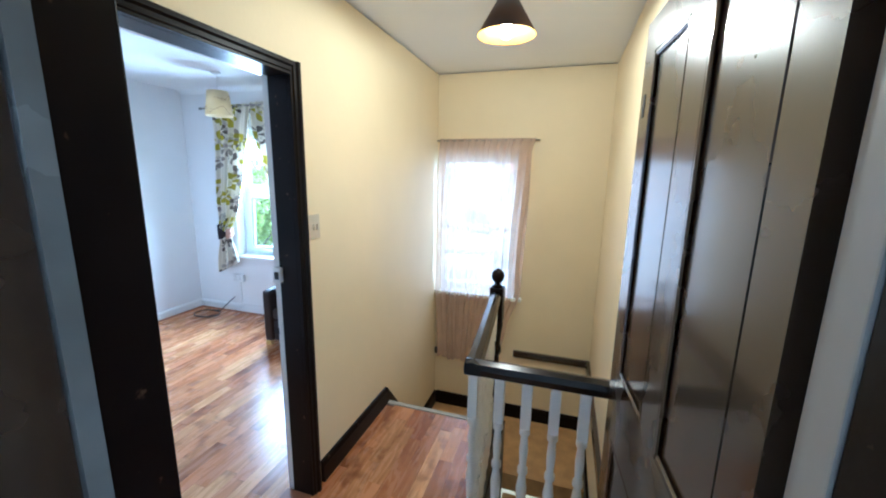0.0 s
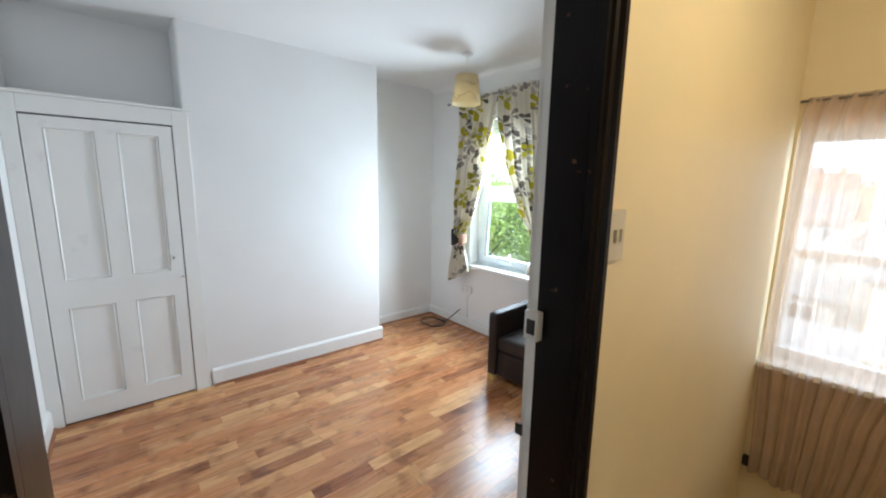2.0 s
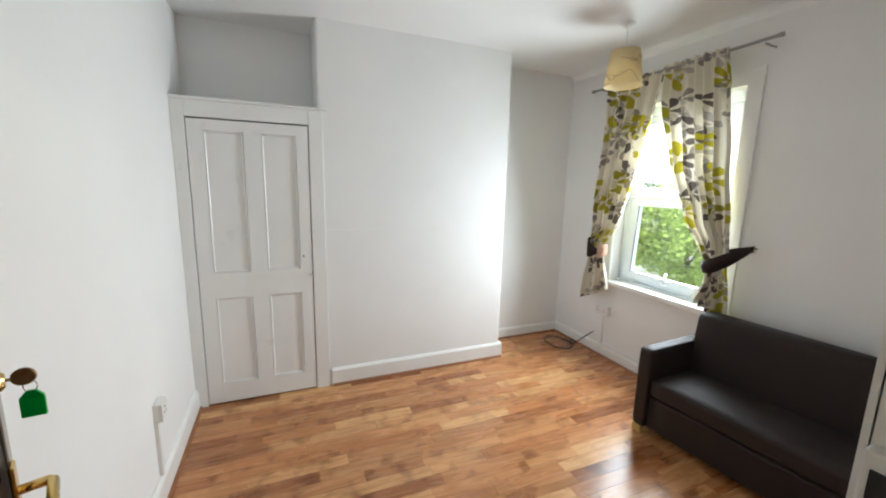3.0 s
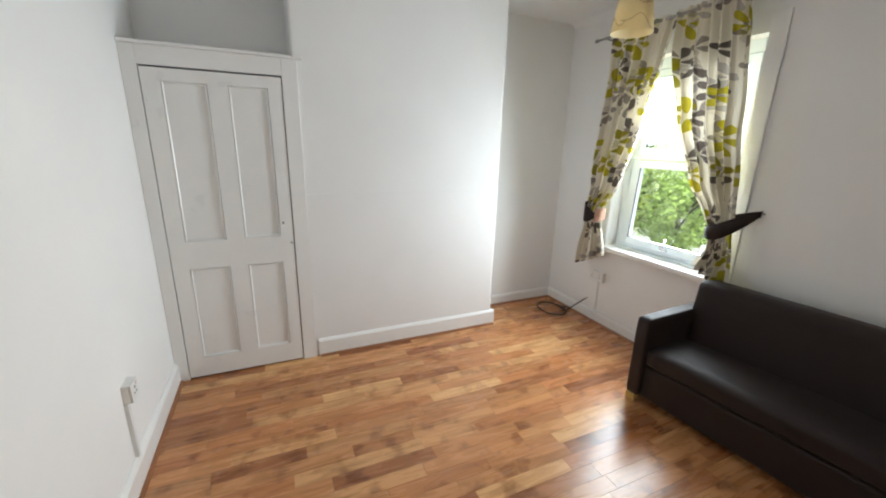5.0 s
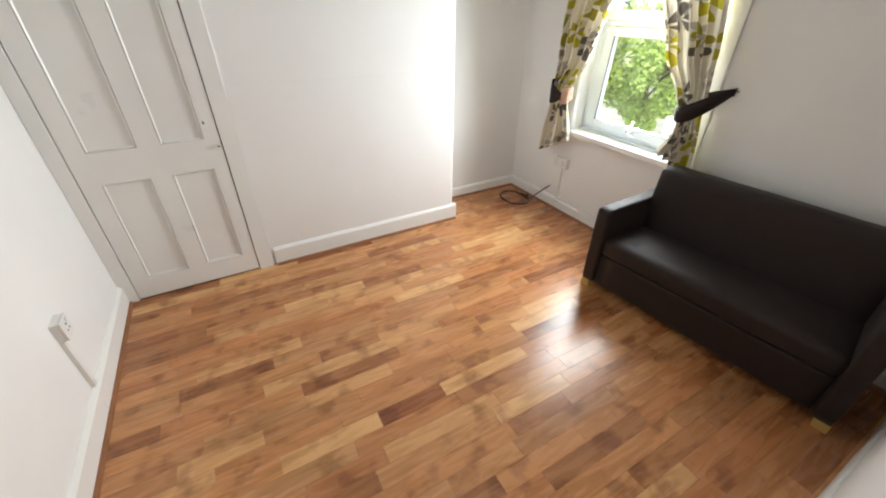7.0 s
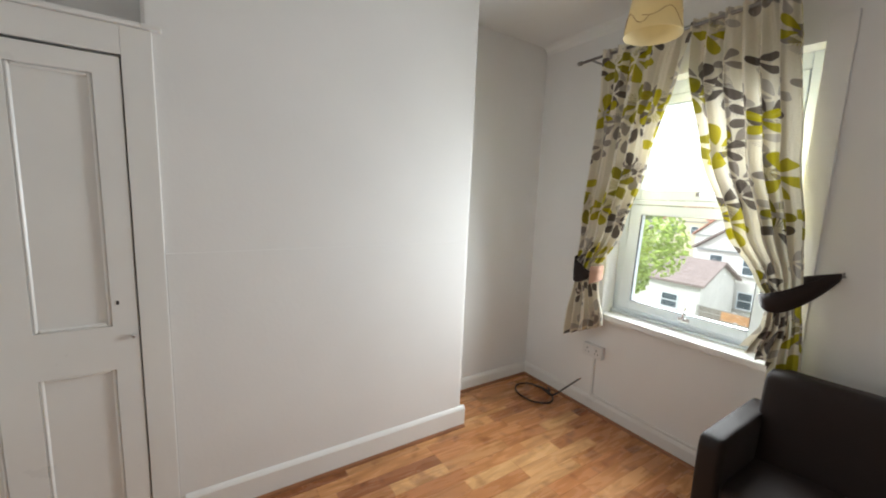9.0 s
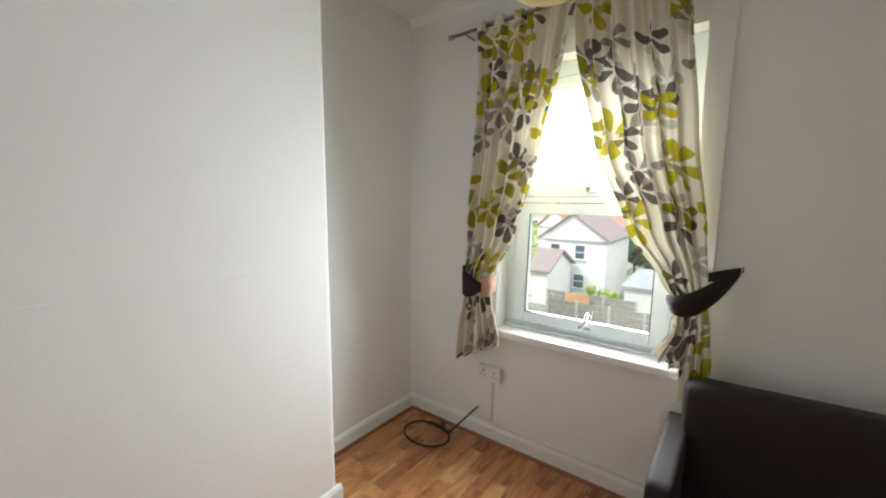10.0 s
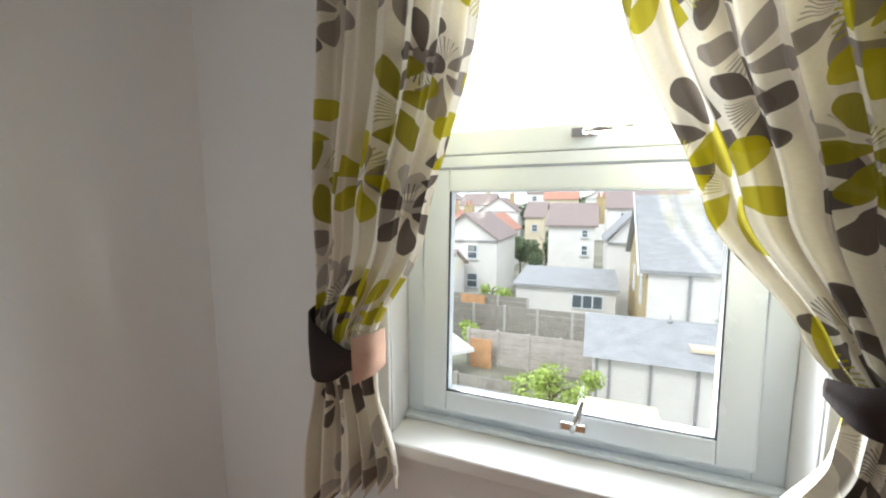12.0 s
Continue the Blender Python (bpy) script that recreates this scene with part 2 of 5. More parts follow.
M_BRASS = paint("brass", (0.70, 0.50, 0.18), 0.25, 0.1, 20, 0.02, metal=1.0)
M_SOCKET = paint("white_plastic", (0.80, 0.79, 0.77), 0.35, 0.015, 8, 0.0)
M_SLOT = paint("dark_slot", (0.02, 0.02, 0.02), 0.6)
M_RED = paint("red_switch_mark", (0.6, 0.03, 0.02), 0.5)
M_CABLE = paint("black_cable", (0.012, 0.012, 0.012), 0.45)
M_GREEN = paint("green_plastic", (0.005, 0.40, 0.055), 0.3, 0.05)
M_KEY = paint("worn_key_metal", (0.26, 0.17, 0.10), 0.4, 0.2, 60, 0.05, metal=0.9)
M_BAL = paint("white_baluster_paint", (0.80, 0.77, 0.70), 0.4, 0.05, 9, 0.12, 60)
M_CARPET = paint("brown_carpet", (0.58, 0.36, 0.14), 0.95, 0.14, 10, 0.9, 500)
M_SHEER = veil("pink_sheer_voile", (0.74, 0.60, 0.51), 0.26, 0.55)
M_SHADE = veil("cream_lamp_paper", (0.80, 0.68, 0.42), 0.0, 0.45)
M_BROWNSHADE = paint("brown_lamp_card", (0.055, 0.026, 0.016), 0.6, 0.1, 20, 0.1, 200)
M_GOLDIN = paint("gold_lamp_lining", (0.24, 0.095, 0.006), 0.45, 0.05, 20)
M_BULB = glow("lit_bulb", (1.0, 0.80, 0.45), 9)
M_SWITCH = paint("aged_white_plastic", (0.62, 0.55, 0.42), 0.4, 0.06, 20)

# ---- shaping helpers ----


def box(bm, x0, x1, y0, y1, z0, z1, m=None):
    vs = [bm.verts.new((x, y, z)) for x in (x0, x1) for y in (y0, y1) for z in (z0, z1)]
    if m is not None:
        for v in vs:
            v.co = m @ v.co
    for f in ((0, 1, 3, 2), (4, 6, 7, 5), (0, 4, 5, 1), (2, 3, 7, 6), (0, 2, 6, 4), (1, 5, 7, 3)):
        bm.faces.new([vs[i] for i in f])
    return vs


def boxes(*dims, bevel=0.0, segments=2):
    bm = bmesh.new()
    for d in dims:
        box(bm, *d)
    if bevel:
        bmesh.ops.bevel(bm, geom=bm.edges[:], offset=bevel, segments=segments, profile=0.6, affect="EDGES", clamp_overlap=True)
    return bm


def lathe(profile, seg=20, bm=None, at=(0, 0, 0)):
    """A turned solid from (radius, height) pairs."""
    bm = bm or bmesh.new()
    rings = []
    for r, z in profile:
        rings.append([bm.verts.new((at[0] + r * math.cos(2 * math.pi * k / seg), at[1] + r * math.sin(2 * math.pi * k / seg), at[2] + z)) for k in range(seg)])
    for a, b in zip(rings, rings[1:]):
        for k in range(seg):
            bm.faces.new((a[k], a[(k + 1) % seg], b[(k + 1) % seg], b[k]))
    bm.faces.new(rings[0][::-1])
    bm.faces.new(rings[-1])
    return bm


def tube(points, r, seg=8, bm=None):
    """A round bar along a line of points."""
    bm = bm or bmesh.new()
    pts = [Vector(p) for p in points]
    rings = []
    for i, p in enumerate(pts):
        d = (pts[min(i + 1, len(pts) - 1)] - pts[max(i - 1, 0)]).normalized()
        u = d.cross(Vector((0, 0, 1)) if abs(d.z) < 0.9 else Vector((1, 0, 0))).normalized()
        w = d.cross(u)
        rings.append([bm.verts.new(p + r * (math.cos(2 * math.pi * k / seg) * u + math.sin(2 * math.pi * k / seg) * w)) for k in range(seg)])
    for a, b in zip(rings, rings[1:]):
        for k in range(seg):
            bm.faces.new((a[k], a[(k + 1) % seg], b[(k + 1) % seg], b[k]))
    bm.faces.new(rings[0][::-1])
    bm.faces.new(rings[-1])
    return bm


def extrude_profile(profile, axis_from, axis_to, up=(0, 0, 1), out=(1, 0, 0)):
    """A moulding: a closed profile of (out, up) pairs carried from one point to another."""
    bm = bmesh.new()
    a, b, o, u = Vector(axis_from), Vector(axis_to), Vector(out), Vector(up)
    ra = [bm.verts.new(a + o * p + u * q) for p, q in profile]
    rb = [bm.verts.new(b + o * p + u * q) for p, q in profile]
    n = len(profile)
    for k in range(n):
        bm.faces.new((ra[k], ra[(k + 1) % n], rb[(k + 1) % n], rb[k]))
    bm.faces.new(ra[::-1])
    bm.faces.new(rb)
    return bm


def mesh_of(name, bm, material, smooth=False):
    bmesh.ops.recalc_face_normals(bm, faces=bm.faces[:])
    me = bpy.data.meshes.new(name)
    bm.to_mesh(me)
    bm.free()
    me.materials.append(material)
    if smooth:
        me.polygons.foreach_set("use_smooth", [True] * len(me.polygons))
    return me


def part(name, bm, material, parent, label="", smooth=False):
    ob = new(name, mesh_of(name, bm, material, smooth))
    ob.parent = parent
    if label:
        ob["label"] = label
    return ob


def thing(name, label, category, m=None, group=""):
    ob = new(name)
    ob.empty_display_size = 0.05
    ob.matrix_world = m or Matrix.Identity(4)
    return tagged(ob, label, category, group)


def setting(name, bm, material, label="", category=""):
    return tagged(new(name, mesh_of(name, bm, material)), label, category, kind="structure")


# ---- the shell ----
H = 2.565  # ceiling height
XE, XH = -1.12, -1.0  # the partition between room and landing
YS, YN = 0.455, 3.70  # south and north walls of the room
XW, XC = -4.10, -3.75  # alcove wall and chimney breast
D0, D1, DH = 0.843, 1.672, 2.09  # clear doorway in the partition
O0, O1, OH = D0 - 0.022, D1 + 0.022, DH + 0.022  # the cut for its lining
W0, W1, WZ0, WZ1 = -3.43, -2.52, 0.69, 2.16  # room window opening
V0, V1, VZ0, VZ1 = -0.985, -0.25, 0.545, 1.85  # landing window opening
XR, YF = 0.49, 3.72  # landing's right and far walls
LOW = -0.68  # lower landing

setting("wall_north", boxes((XW - 0.2, W0, YN, YN + 0.26, -0.2, H), (W1, XE, YN, YN + 0.26, -0.2, H), (W0, W1, YN, YN + 0.26, -0.2, WZ0), (W0, W1, YN, YN + 0.26, WZ1, H)), M_WHITE, "smooth white painted wall round the window", "wall")
setting("wall_south", boxes((XW - 0.2, XE, YS - 0.12, YS, -0.2, H)), M_WHITE, "plain white painted wall", "wall")
setting("wall_west", boxes((XW - 0.2, XW, YS, YN, -0.2, H)), M_WHITE, "white painted wall of the alcoves", "wall")
setting("chimney_breast", boxes((XW, XC, 1.285, 2.785, -0.05, H + 0.06), bevel=0.022, segments=4), M_WHITE, "white painted chimney breast", "wall")
setting("fireplace_panel", boxes((XC, XC + 0.004, 1.317, 2.76, 0.13, 1.18), bevel=0.002), M_WHITE, "flush white panel closing the old fireplace", "panel")
part_wall = boxes((XE, XH, YS - 0.12, O0, -0.9, H), (XE, XH, O1, YF + 0.2, -0.9, H), (XE, XH, O0, O1, OH, H), (XE, XH, O0, O1, -0.9, -0.12))
pw = setting("wall_partition", part_wall, M_YELLOW, "yellow painted wall between landing and room", "wall")
setting("wall_east", boxes((XE - 0.006, XE, YS, D0 - 0.07, 0, H), (XE - 0.006, XE, D1 + 0.07, YN, 0, H), (XE - 0.006, XE, D0 - 0.07, D1 + 0.07, DH + 0.07, H)), M_WHITE, "white painted room side of the partition", "wall")
setting("ceiling", boxes((XW - 0.2, XE, YS - 0.12, YN + 0.26, H, H + 0.12)), M_CEIL, "white painted ceiling", "ceiling")
setting("ceiling_landing", boxes((XE, 2.0, -1.8, YF + 0.2, H + 0.01, H + 0.13)), M_CEIL, "white painted landing ceiling", "ceiling")
cov = [(0, 0), (0.0, -0.05), (0.012, -0.028), (0.03, -0.01), (0.055, 0)]
setting("cornice_north", extrude_profile(cov, (XW, YN, H), (XE, YN, H), out=(0, -1, 0)), M_CEIL, "small plain white plaster cove", "cornice")

setting("wall_far", boxes((XH, V0, YF, YF + 0.26, -3.2, H), (V1, XR + 0.2, YF, YF + 0.26, -3.2, H), (V0, V1, YF, YF + 0.26, -3.2, VZ0), (V0, V1, YF, YF + 0.26, VZ1, H)), M_YELLOW, "yellow painted wall with the landing window", "wall")
setting("wall_right", boxes((XR, XR + 0.15, 0.55, YF, -3.2, H)), M_YELLOW, "yellow painted stairwell wall", "wall")
setting("wall_behind", boxes((XH, -0.402, 0.43, 0.59, 0, H), (0.472, XR + 0.2, 0.43, 0.53, 0, H), (-0.402, 0.472, 0.43, 0.53, 2.1, H)), M_YELLOW, "yellow painted wall with a doorway", "wall")
setting("back_room", boxes((-1.3, -1.2, -1.8, 0.43, 0, H), (1.9, 2.0, -1.8, -1.5, 0, H), (1.9, 2.0, -0.3, 0.43, 0, H), (1.9, 2.0, -1.5, -0.3, 0, 0.8), (1.9, 2.0, -1.5, -0.3, 2.15, H), (-1.3, 2.0, -1.9, -1.8, 0, H), (-1.3, 2.0, -1.8, 0.43, -0.12, 0)), M_WHITE, "plain painted walls of the room behind", "wall")
setting("wall_stair_foot", boxes((XH, XR, 0.45, 0.55, -3.2, -0.02), (XH, XR, 0.45, YF, -3.3, -3.2)), M_YELLOW, "yellow wall under the landing", "wall")

floor = setting("floor", boxes((XW, XE, YS, YN, -0.12, -0.006), (XE, XH, D0, D1, -0.12, -0.006)), M_UNDER, "red-brown wood-effect laminate floor in short strips", "floor")
landing = setting("floor_landing", boxes((XH, -0.16, 0.43, 2.56, -0.2, -0.006), (-0.16, XR, 0.43, 1.584, -0.2, -0.006)), M_UNDER, "red-brown wood-effect laminate landing floor", "floor")
setting("nosing", boxes((XH, -0.17, 2.56, 2.60, -0.035, 0.006), bevel=0.008), M_EDGE_AND_SHEEN, "pale worn metal edge of the landing", "trim")

# skirting boards
SK = [(0, 0), (0.018, 0), (0.018, 0.08), (0.012, 0.095), (0.006, 0.1), (0, 0.1)]
SKT = [(0, 0), (0.02, 0), (0.02, 0.115), (0.012, 0.128), (0.005, 0.135), (0, 0.135)]


def skirting(name, a, b, out, material, prof=SK, label="white gloss skirting board"):
    return setting(name, extrude_profile(prof, a, b, out=out), material, label, "skirting")


skirting("baseboard_north", (XW, YN, 0), (XE, YN, 0), (0, -1, 0), M_GLOSSW)
skirting("baseboard_alcove", (XW, 2.785, 0), (XW, YN - 0.018, 0), (1, 0, 0), M_GLOSSW)
skirting("baseboard_breast", (XC, 1.335, 0), (XC, 2.805, 0), (1, 0, 0), M_GLOSSW, SKT)
skirting("baseboard_breast_side", (XW + 0.018, 2.785, 0), (XC, 2.785, 0), (0, 1, 0), M_GLOSSW, SKT)
skirting("baseboard_south", (XC, YS, 0), (XE, YS, 0), (0, 1, 0), M_GLOSSW, SKT)
skirting("baseboard_partition", (XE - 0.006, D1 + 0.08, 0), (XE - 0.006, YN - 0.02, 0), (-1, 0, 0), M_GLOSSW)
BEAD = [(0, 0), (0.016, 0), (0.011, 0.011), (0, 0.016)]
for k, (a, b, o) in enumerate((((XC, YS + 0.02, 0), (XE, YS + 0.02, 0), (0, 1, 0)), ((XW, YN - 0.018, 0), (XE, YN - 0.018, 0), (0, -1, 0)), ((XC + 0.02, 1.34, 0), (XC + 0.02, 2.80, 0), (1, 0, 0)), ((XW + 0.018, 2.81, 0), (XW + 0.018, YN - 0.02, 0), (1, 0, 0)))):
    setting("trim_%d" % (k + 1), extrude_profile(BEAD, a, b, out=o), M_BEAD, "brown wood beading at the floor's edge", "trim")

# landing skirting: dark, ending in a raked end above the steps
DSK = [(0, 0), (0.022, 0), (0.022, 0.10), (0.012, 0.125), (0, 0.13)]
skirting("baseboard_landing", (XH, D1 + 0.1, 0), (XH, 2.56, 0), (1, 0, 0), M_BLACK, DSK, "dark brown gloss skirting board")
rake = bmesh.new()
for x in (XH, XH + 0.022):
    [rake.verts.new((x, y, z)) for y, z in ((2.561, 0.0), (2.561, 0.13), (3.12, LOW + 0.13), (3.12, LOW), (2.561, -0.3))]
rake.verts.ensure_lookup_table()
rv = rake.verts[:]
rake.faces.new(rv[:5]), rake.faces.new(rv[5:][::-1])
for k in range(5):
    rake.faces.new((rv[k], rv[(k + 1) % 5], rv[5 + (k + 1) % 5], rv[5 + k]))
setting("baseboard_steps", rake, M_BLACK, "dark raked string beside the steps", "skirting")
skirting("baseboard_low_left", (XH, 3.12, LOW), (XH, YF, LOW), (1, 0, 0), M_BLACK, DSK, "dark brown gloss skirting board")
skirting("baseboard_low_far", (XH + 0.022, YF, LOW), (XR, YF, LOW), (0, -1, 0), M_BLACK, DSK, "dark brown gloss skirting board")
steps = []
for k in range(3):
    steps.append((XH + 0.023, -0.21, 2.565 + 0.19 * k, 2.755 + 0.19 * k, LOW - 0.1, -0.17 * (k + 1)))
setting("stairs_upper", boxes(*steps, bevel=0.012), M_CARPET, "brown carpeted steps down from the landing", "stairs")
setting("floor_low_landing", boxes((XH, XR, 2.95, YF, LOW - 0.15, LOW)), M_CARPET, "brown carpeted lower landing", "floor")
down = []
for k in range(11):
    down.append((-0.14, XR - 0.02, 2.95 - 0.21 * (k + 1), 2.95 - 0.21 * k, -3.2, LOW - 0.18 * (k + 1)))
setting("stairs_lower", boxes(*down, bevel=0.012), M_CARPET, "brown carpeted flight going down", "stairs")
setting("wall_under_landing", boxes((-0.2, -0.15, 1.5, 2.93, -3.2, -0.2)), M_BLACK, "dark boarding beside the lower flight", "wall")
dado = [(0, -0.03), (0.03, -0.03), (0.036, 0), (0.03, 0.03), (0, 0.03)]
setting("trim_dado_far", extrude_profile(dado, (-0.2, YF, 0.0), (XR, YF, 0.0), out=(0, -1, 0)), M_DOOR, "dark brown rail fixed round the stairwell", "rail")
setting("trim_dado_right", extrude_profile(dado, (XR, 1.5, 0.0), (XR, YF - 0.036, 0.0), out=(-1, 0, 0)), M_DOOR, "dark brown rail fixed round the stairwell", "rail")
setting("string_right", boxes((XR - 0.02, XR, 1.0, 3.68, LOW - 0.4, LOW + 0.1)), M_BLACK, "dark stair string", "trim")

# ---- doorways, doors and windows ----


def casing(name, y0, y1, top, x, out, material, w=0.09, label="", d=0.03):
    """A moulded door casing on a wall of constant x: two uprights and a head."""
    prof = [(0, 0), (d * 0.55, 0), (d * 0.55, w * 0.18), (d * 0.75, w * 0.24), (d * 0.75, w * 0.5), (d, w * 0.62), (d, w * 0.88), (d * 0.6, w), (0, w)]
    root = tagged(new(name), label, "door frame", kind="structure")
    part("casing_side", extrude_profile(prof, (x, y0, 0), (x, y0, top + w), up=(0, -1, 0), out=(out, 0, 0)), material, root)
    part("casing_side", extrude_profile(prof, (x, y1, 0), (x, y1, top + w), up=(0, 1, 0), out=(out, 0, 0)), material, root)
    part("casing_head", extrude_profile(prof, (x + out * 0.002, y0, top), (x + out * 0.002, y1, top), up=(0, 0, 1), out=(out, 0, 0)), material, root)
    return root


door_frame = casing("door_frame", D0, D1, DH, XH, 1, M_BLACK, 0.058, "black-brown gloss moulded door frame, chipped at the edges", 0.036)
lin = 0.022
part("lining", boxes((-1.101, XH - 0.001, O0, D0, 0, OH), (-1.101, XH - 0.001, D1, O1, 0, OH), (-1.101, XH - 0.001, D0, D1, DH, OH)), M_BLACK, door_frame)
part("lining", boxes((XE - 0.008, -1.103, O0, D0 - 0.006, 0, OH), (XE - 0.008, -1.103, D1 + 0.006, O1, 0, OH), (XE - 0.008, -1.103, D0 - 0.006, D1 + 0.006, DH + 0.006, OH)), M_GLOSSW, door_frame, "white painted inner lining")
casing("door_frame_inner", D0 - 0.006, D1 + 0.006, DH + 0.006, XE - 0.006, -1, M_GLOSSW, 0.07, "white gloss moulded door frame inside the room", 0.018)
setting("threshold", boxes((XE - 0.02, XH + 0.01, D0 + 0.001, D1 - 0.001, -0.006, 0.006), bevel=0.003), M_BEAD, "brown wood threshold strip", "trim")


def recessed_leaf(w, h, t, panels, depth=0.012, both=True):
    """A door leaf in its own plane: x along the width, y through, z up; panels are (x0, x1, z0, z1)."""
    bm = bmesh.new()
    xs = sorted({0, w, *[p[0] for p in panels], *[p[1] for p in panels]})
    zs = sorted({0, h, *[p[2] for p in panels], *[p[3] for p in panels]})
    for xa, xb in zip(xs, xs[1:]):
        for za, zb in zip(zs, zs[1:]):
            cx, cz = (xa + xb) / 2, (za + zb) / 2
            inside = any(p[0] < cx < p[1] and p[2] < cz < p[3] for p in panels)
            d = depth if inside else 0
            box(bm, xa, xb, d, t - (d if both else 0), za, zb)
    bmesh.ops.remove_doubles(bm, verts=bm.verts[:], dist=0.0001)
    return bm


def panel_mould(p, y, out, wdt=0.02):
    """A small bead round a sunk panel."""
    x0, x1, z0, z1 = p
    bm = bmesh.new()
    box(bm, x0, x0 + wdt, y, y + out, z0, z1)
    box(bm, x1 - wdt, x1, y, y + out, z0, z1)
    box(bm, x0 + wdt, x1 - wdt, y, y + out, z0, z0 + wdt)
    box(bm, x0 + wdt, x1 - wdt, y, y + out, z1 - wdt, z1)
    bmesh.ops.bevel(bm, geom=bm.edges[:], offset=abs(out) * 0.6, segments=1, affect="EDGES", clamp_overlap=True)
    return bm


def along(p, q, z=0.0):
    """A pose whose x runs from p to q on the floor."""
    a = math.degrees(math.atan2(q[1] - p[1], q[0] - p[0]))
    return pose(p[0], p[1], z, 0, 0, a)


# built-in cupboard with a four-panelled door in the alcove
cup = thing("built_in_cupboard", "white painted built-in alcove cupboard with a closed four-panelled door", "cupboard")
part("frame", boxes((XC - 0.02, XC + 0.018, YS + 0.001, 0.525, 0, 1.985), (XC - 0.02, XC + 0.018, 1.225, 1.315, 0, 1.985), (XC - 0.02, XC + 0.018, 0.525, 1.225, 1.888, 1.985), bevel=0.003), M_GLOSSW, cup)
part("top_shelf", boxes((XW + 0.001, XC + 0.032, YS + 0.001, 1.284, 1.986, 2.002), (XC + 0.0005, XC + 0.032, 1.286, 1.345, 1.986, 2.002), bevel=0.003), M_GLOSSW, cup)
# added dark sheet: gives the gaps round the door their shade
part("inside_shade_sheet", boxes((XC - 0.06, XC - 0.05, YS + 0.001, 1.284, 0, 1.985)), M_SLOT, cup)
PAN = [(0.085, 0.305, 0.13, 0.735), (0.405, 0.615, 0.13, 0.735), (0.085, 0.305, 0.905, 1.80), (0.405, 0.615, 0.905, 1.80)]
cdoor = part("door", recessed_leaf(0.69, 1.865, 0.035, PAN, 0.013, False), M_GLOSSW, cup)
cdoor.matrix_local = pose(XC + 0.014, 0.53, 0.013, 0, 0, 90)
for p in PAN:
    mo = part("panel_mould", panel_mould(p, 0.002, 0.010, 0.013), M_GLOSSW, cdoor)
    mo.location.y = 0.001
for z in (0.22, 1.68):
    part("hinge", boxes((0.0, 0.022, -0.004, 0.004, z, z + 0.075), bevel=0.001), M_GLOSSW, cdoor, "painted-over butt hinge")
part("knob", lathe([(0.004, 0), (0.009, 0.004), (0.009, 0.012), (0.004, 0.018)], 12), M_CHROME, cdoor, "small metal knob").matrix_local = pose(0.675, 0, 0.86, 90)
part("keyhole", boxes((0.63, 0.638, -0.002, 0.002, 0.985, 1.0)), M_SLOT, cdoor, "dark keyhole")

# room door, standing open along the south wall
LEAF = along((XE - 0.025, 0.826), (-1.855, 0.547), 0.01)
rdoor = tagged(new("door_1"), "dark gloss panelled room door standing open, key in its lock", "door", kind="structure")
rdoor.matrix_world = LEAF
DP = [(0.11, 0.34, 0.2, 0.80), (0.43, 0.66, 0.2, 0.80), (0.11, 0.34, 1.0, 1.9), (0.43, 0.66, 1.0, 1.9)]
part("leaf", recessed_leaf(0.76, 2.03, 0.04, DP), M_BLACK, rdoor)
# the reflection on the gloss near the free edge, painted as a grey strip
part("edge_sheen_strip", boxes((0.762, 0.768, -0.001, 0.041, 0, 2.03), (0.728, 0.762, -0.004, -0.0005, 0, 2.03), bevel=0.001), M_EDGE_AND_SHEEN, rdoor, "pale grey strip painting the sheen along the edge")
hplate = part("handle_plate", boxes((0.688, 0.722, -0.012, -0.004, 0.84, 1.0), bevel=0.003), M_BRASS, rdoor, "brass back plate")
part("lever", tube([(0.705, -0.01, 0.945), (0.705, -0.05, 0.945), (0.70, -0.056, 0.945), (0.60, -0.056, 0.94), (0.585, -0.056, 0.925)], 0.009), M_BRASS, hplate, "brass lever handle", True)
lock = part("rim_lock", lathe([(0.018, 0), (0.018, 0.008), (0.012, 0.014), (0.006, 0.014)], 18), M_BRASS, rdoor, "brass night latch cylinder")
lock.matrix_local = pose(0.715, -0.004, 1.155, 90)
key = part("key", boxes((-0.004, 0.004, -0.0015, 0.0015, 0.008, 0.03)), M_KEY, lock, "worn metal key")
part("key_bow", lathe([(0.006, -0.002), (0.015, -0.002), (0.017, 0), (0.015, 0.002), (0.006, 0.002)], 18), M_KEY, lock).matrix_local = pose(0, 0, 0.036, 0, 90)
tag = thing("key_tag", "bright green plastic key tag hanging from the door key", "key tag", LEAF @ pose(0.715, -0.046, 1.115, 0, 0, 75) @ Matrix.Scale(0.8, 4))
part("tag_body", boxes((-0.022, 0.022, -0.004, 0.004, -0.05, -0.002), bevel=0.003), M_GREEN, tag)
part("tag_shoulder", extrude_profile([(-0.021, -0.001), (0.021, -0.001), (0.008, 0.014), (-0.008, 0.014)], (0, -0.0035, 0), (0, 0.0035, 0)), M_GREEN, tag)
part("ring", tube([(0.012 * math.sin(a * 0.45), 0, 0.024 + 0.014 * math.cos(a * 0.45)) for a in range(15)], 0.0012, 6), M_CHROME, tag, "thin split ring", True)

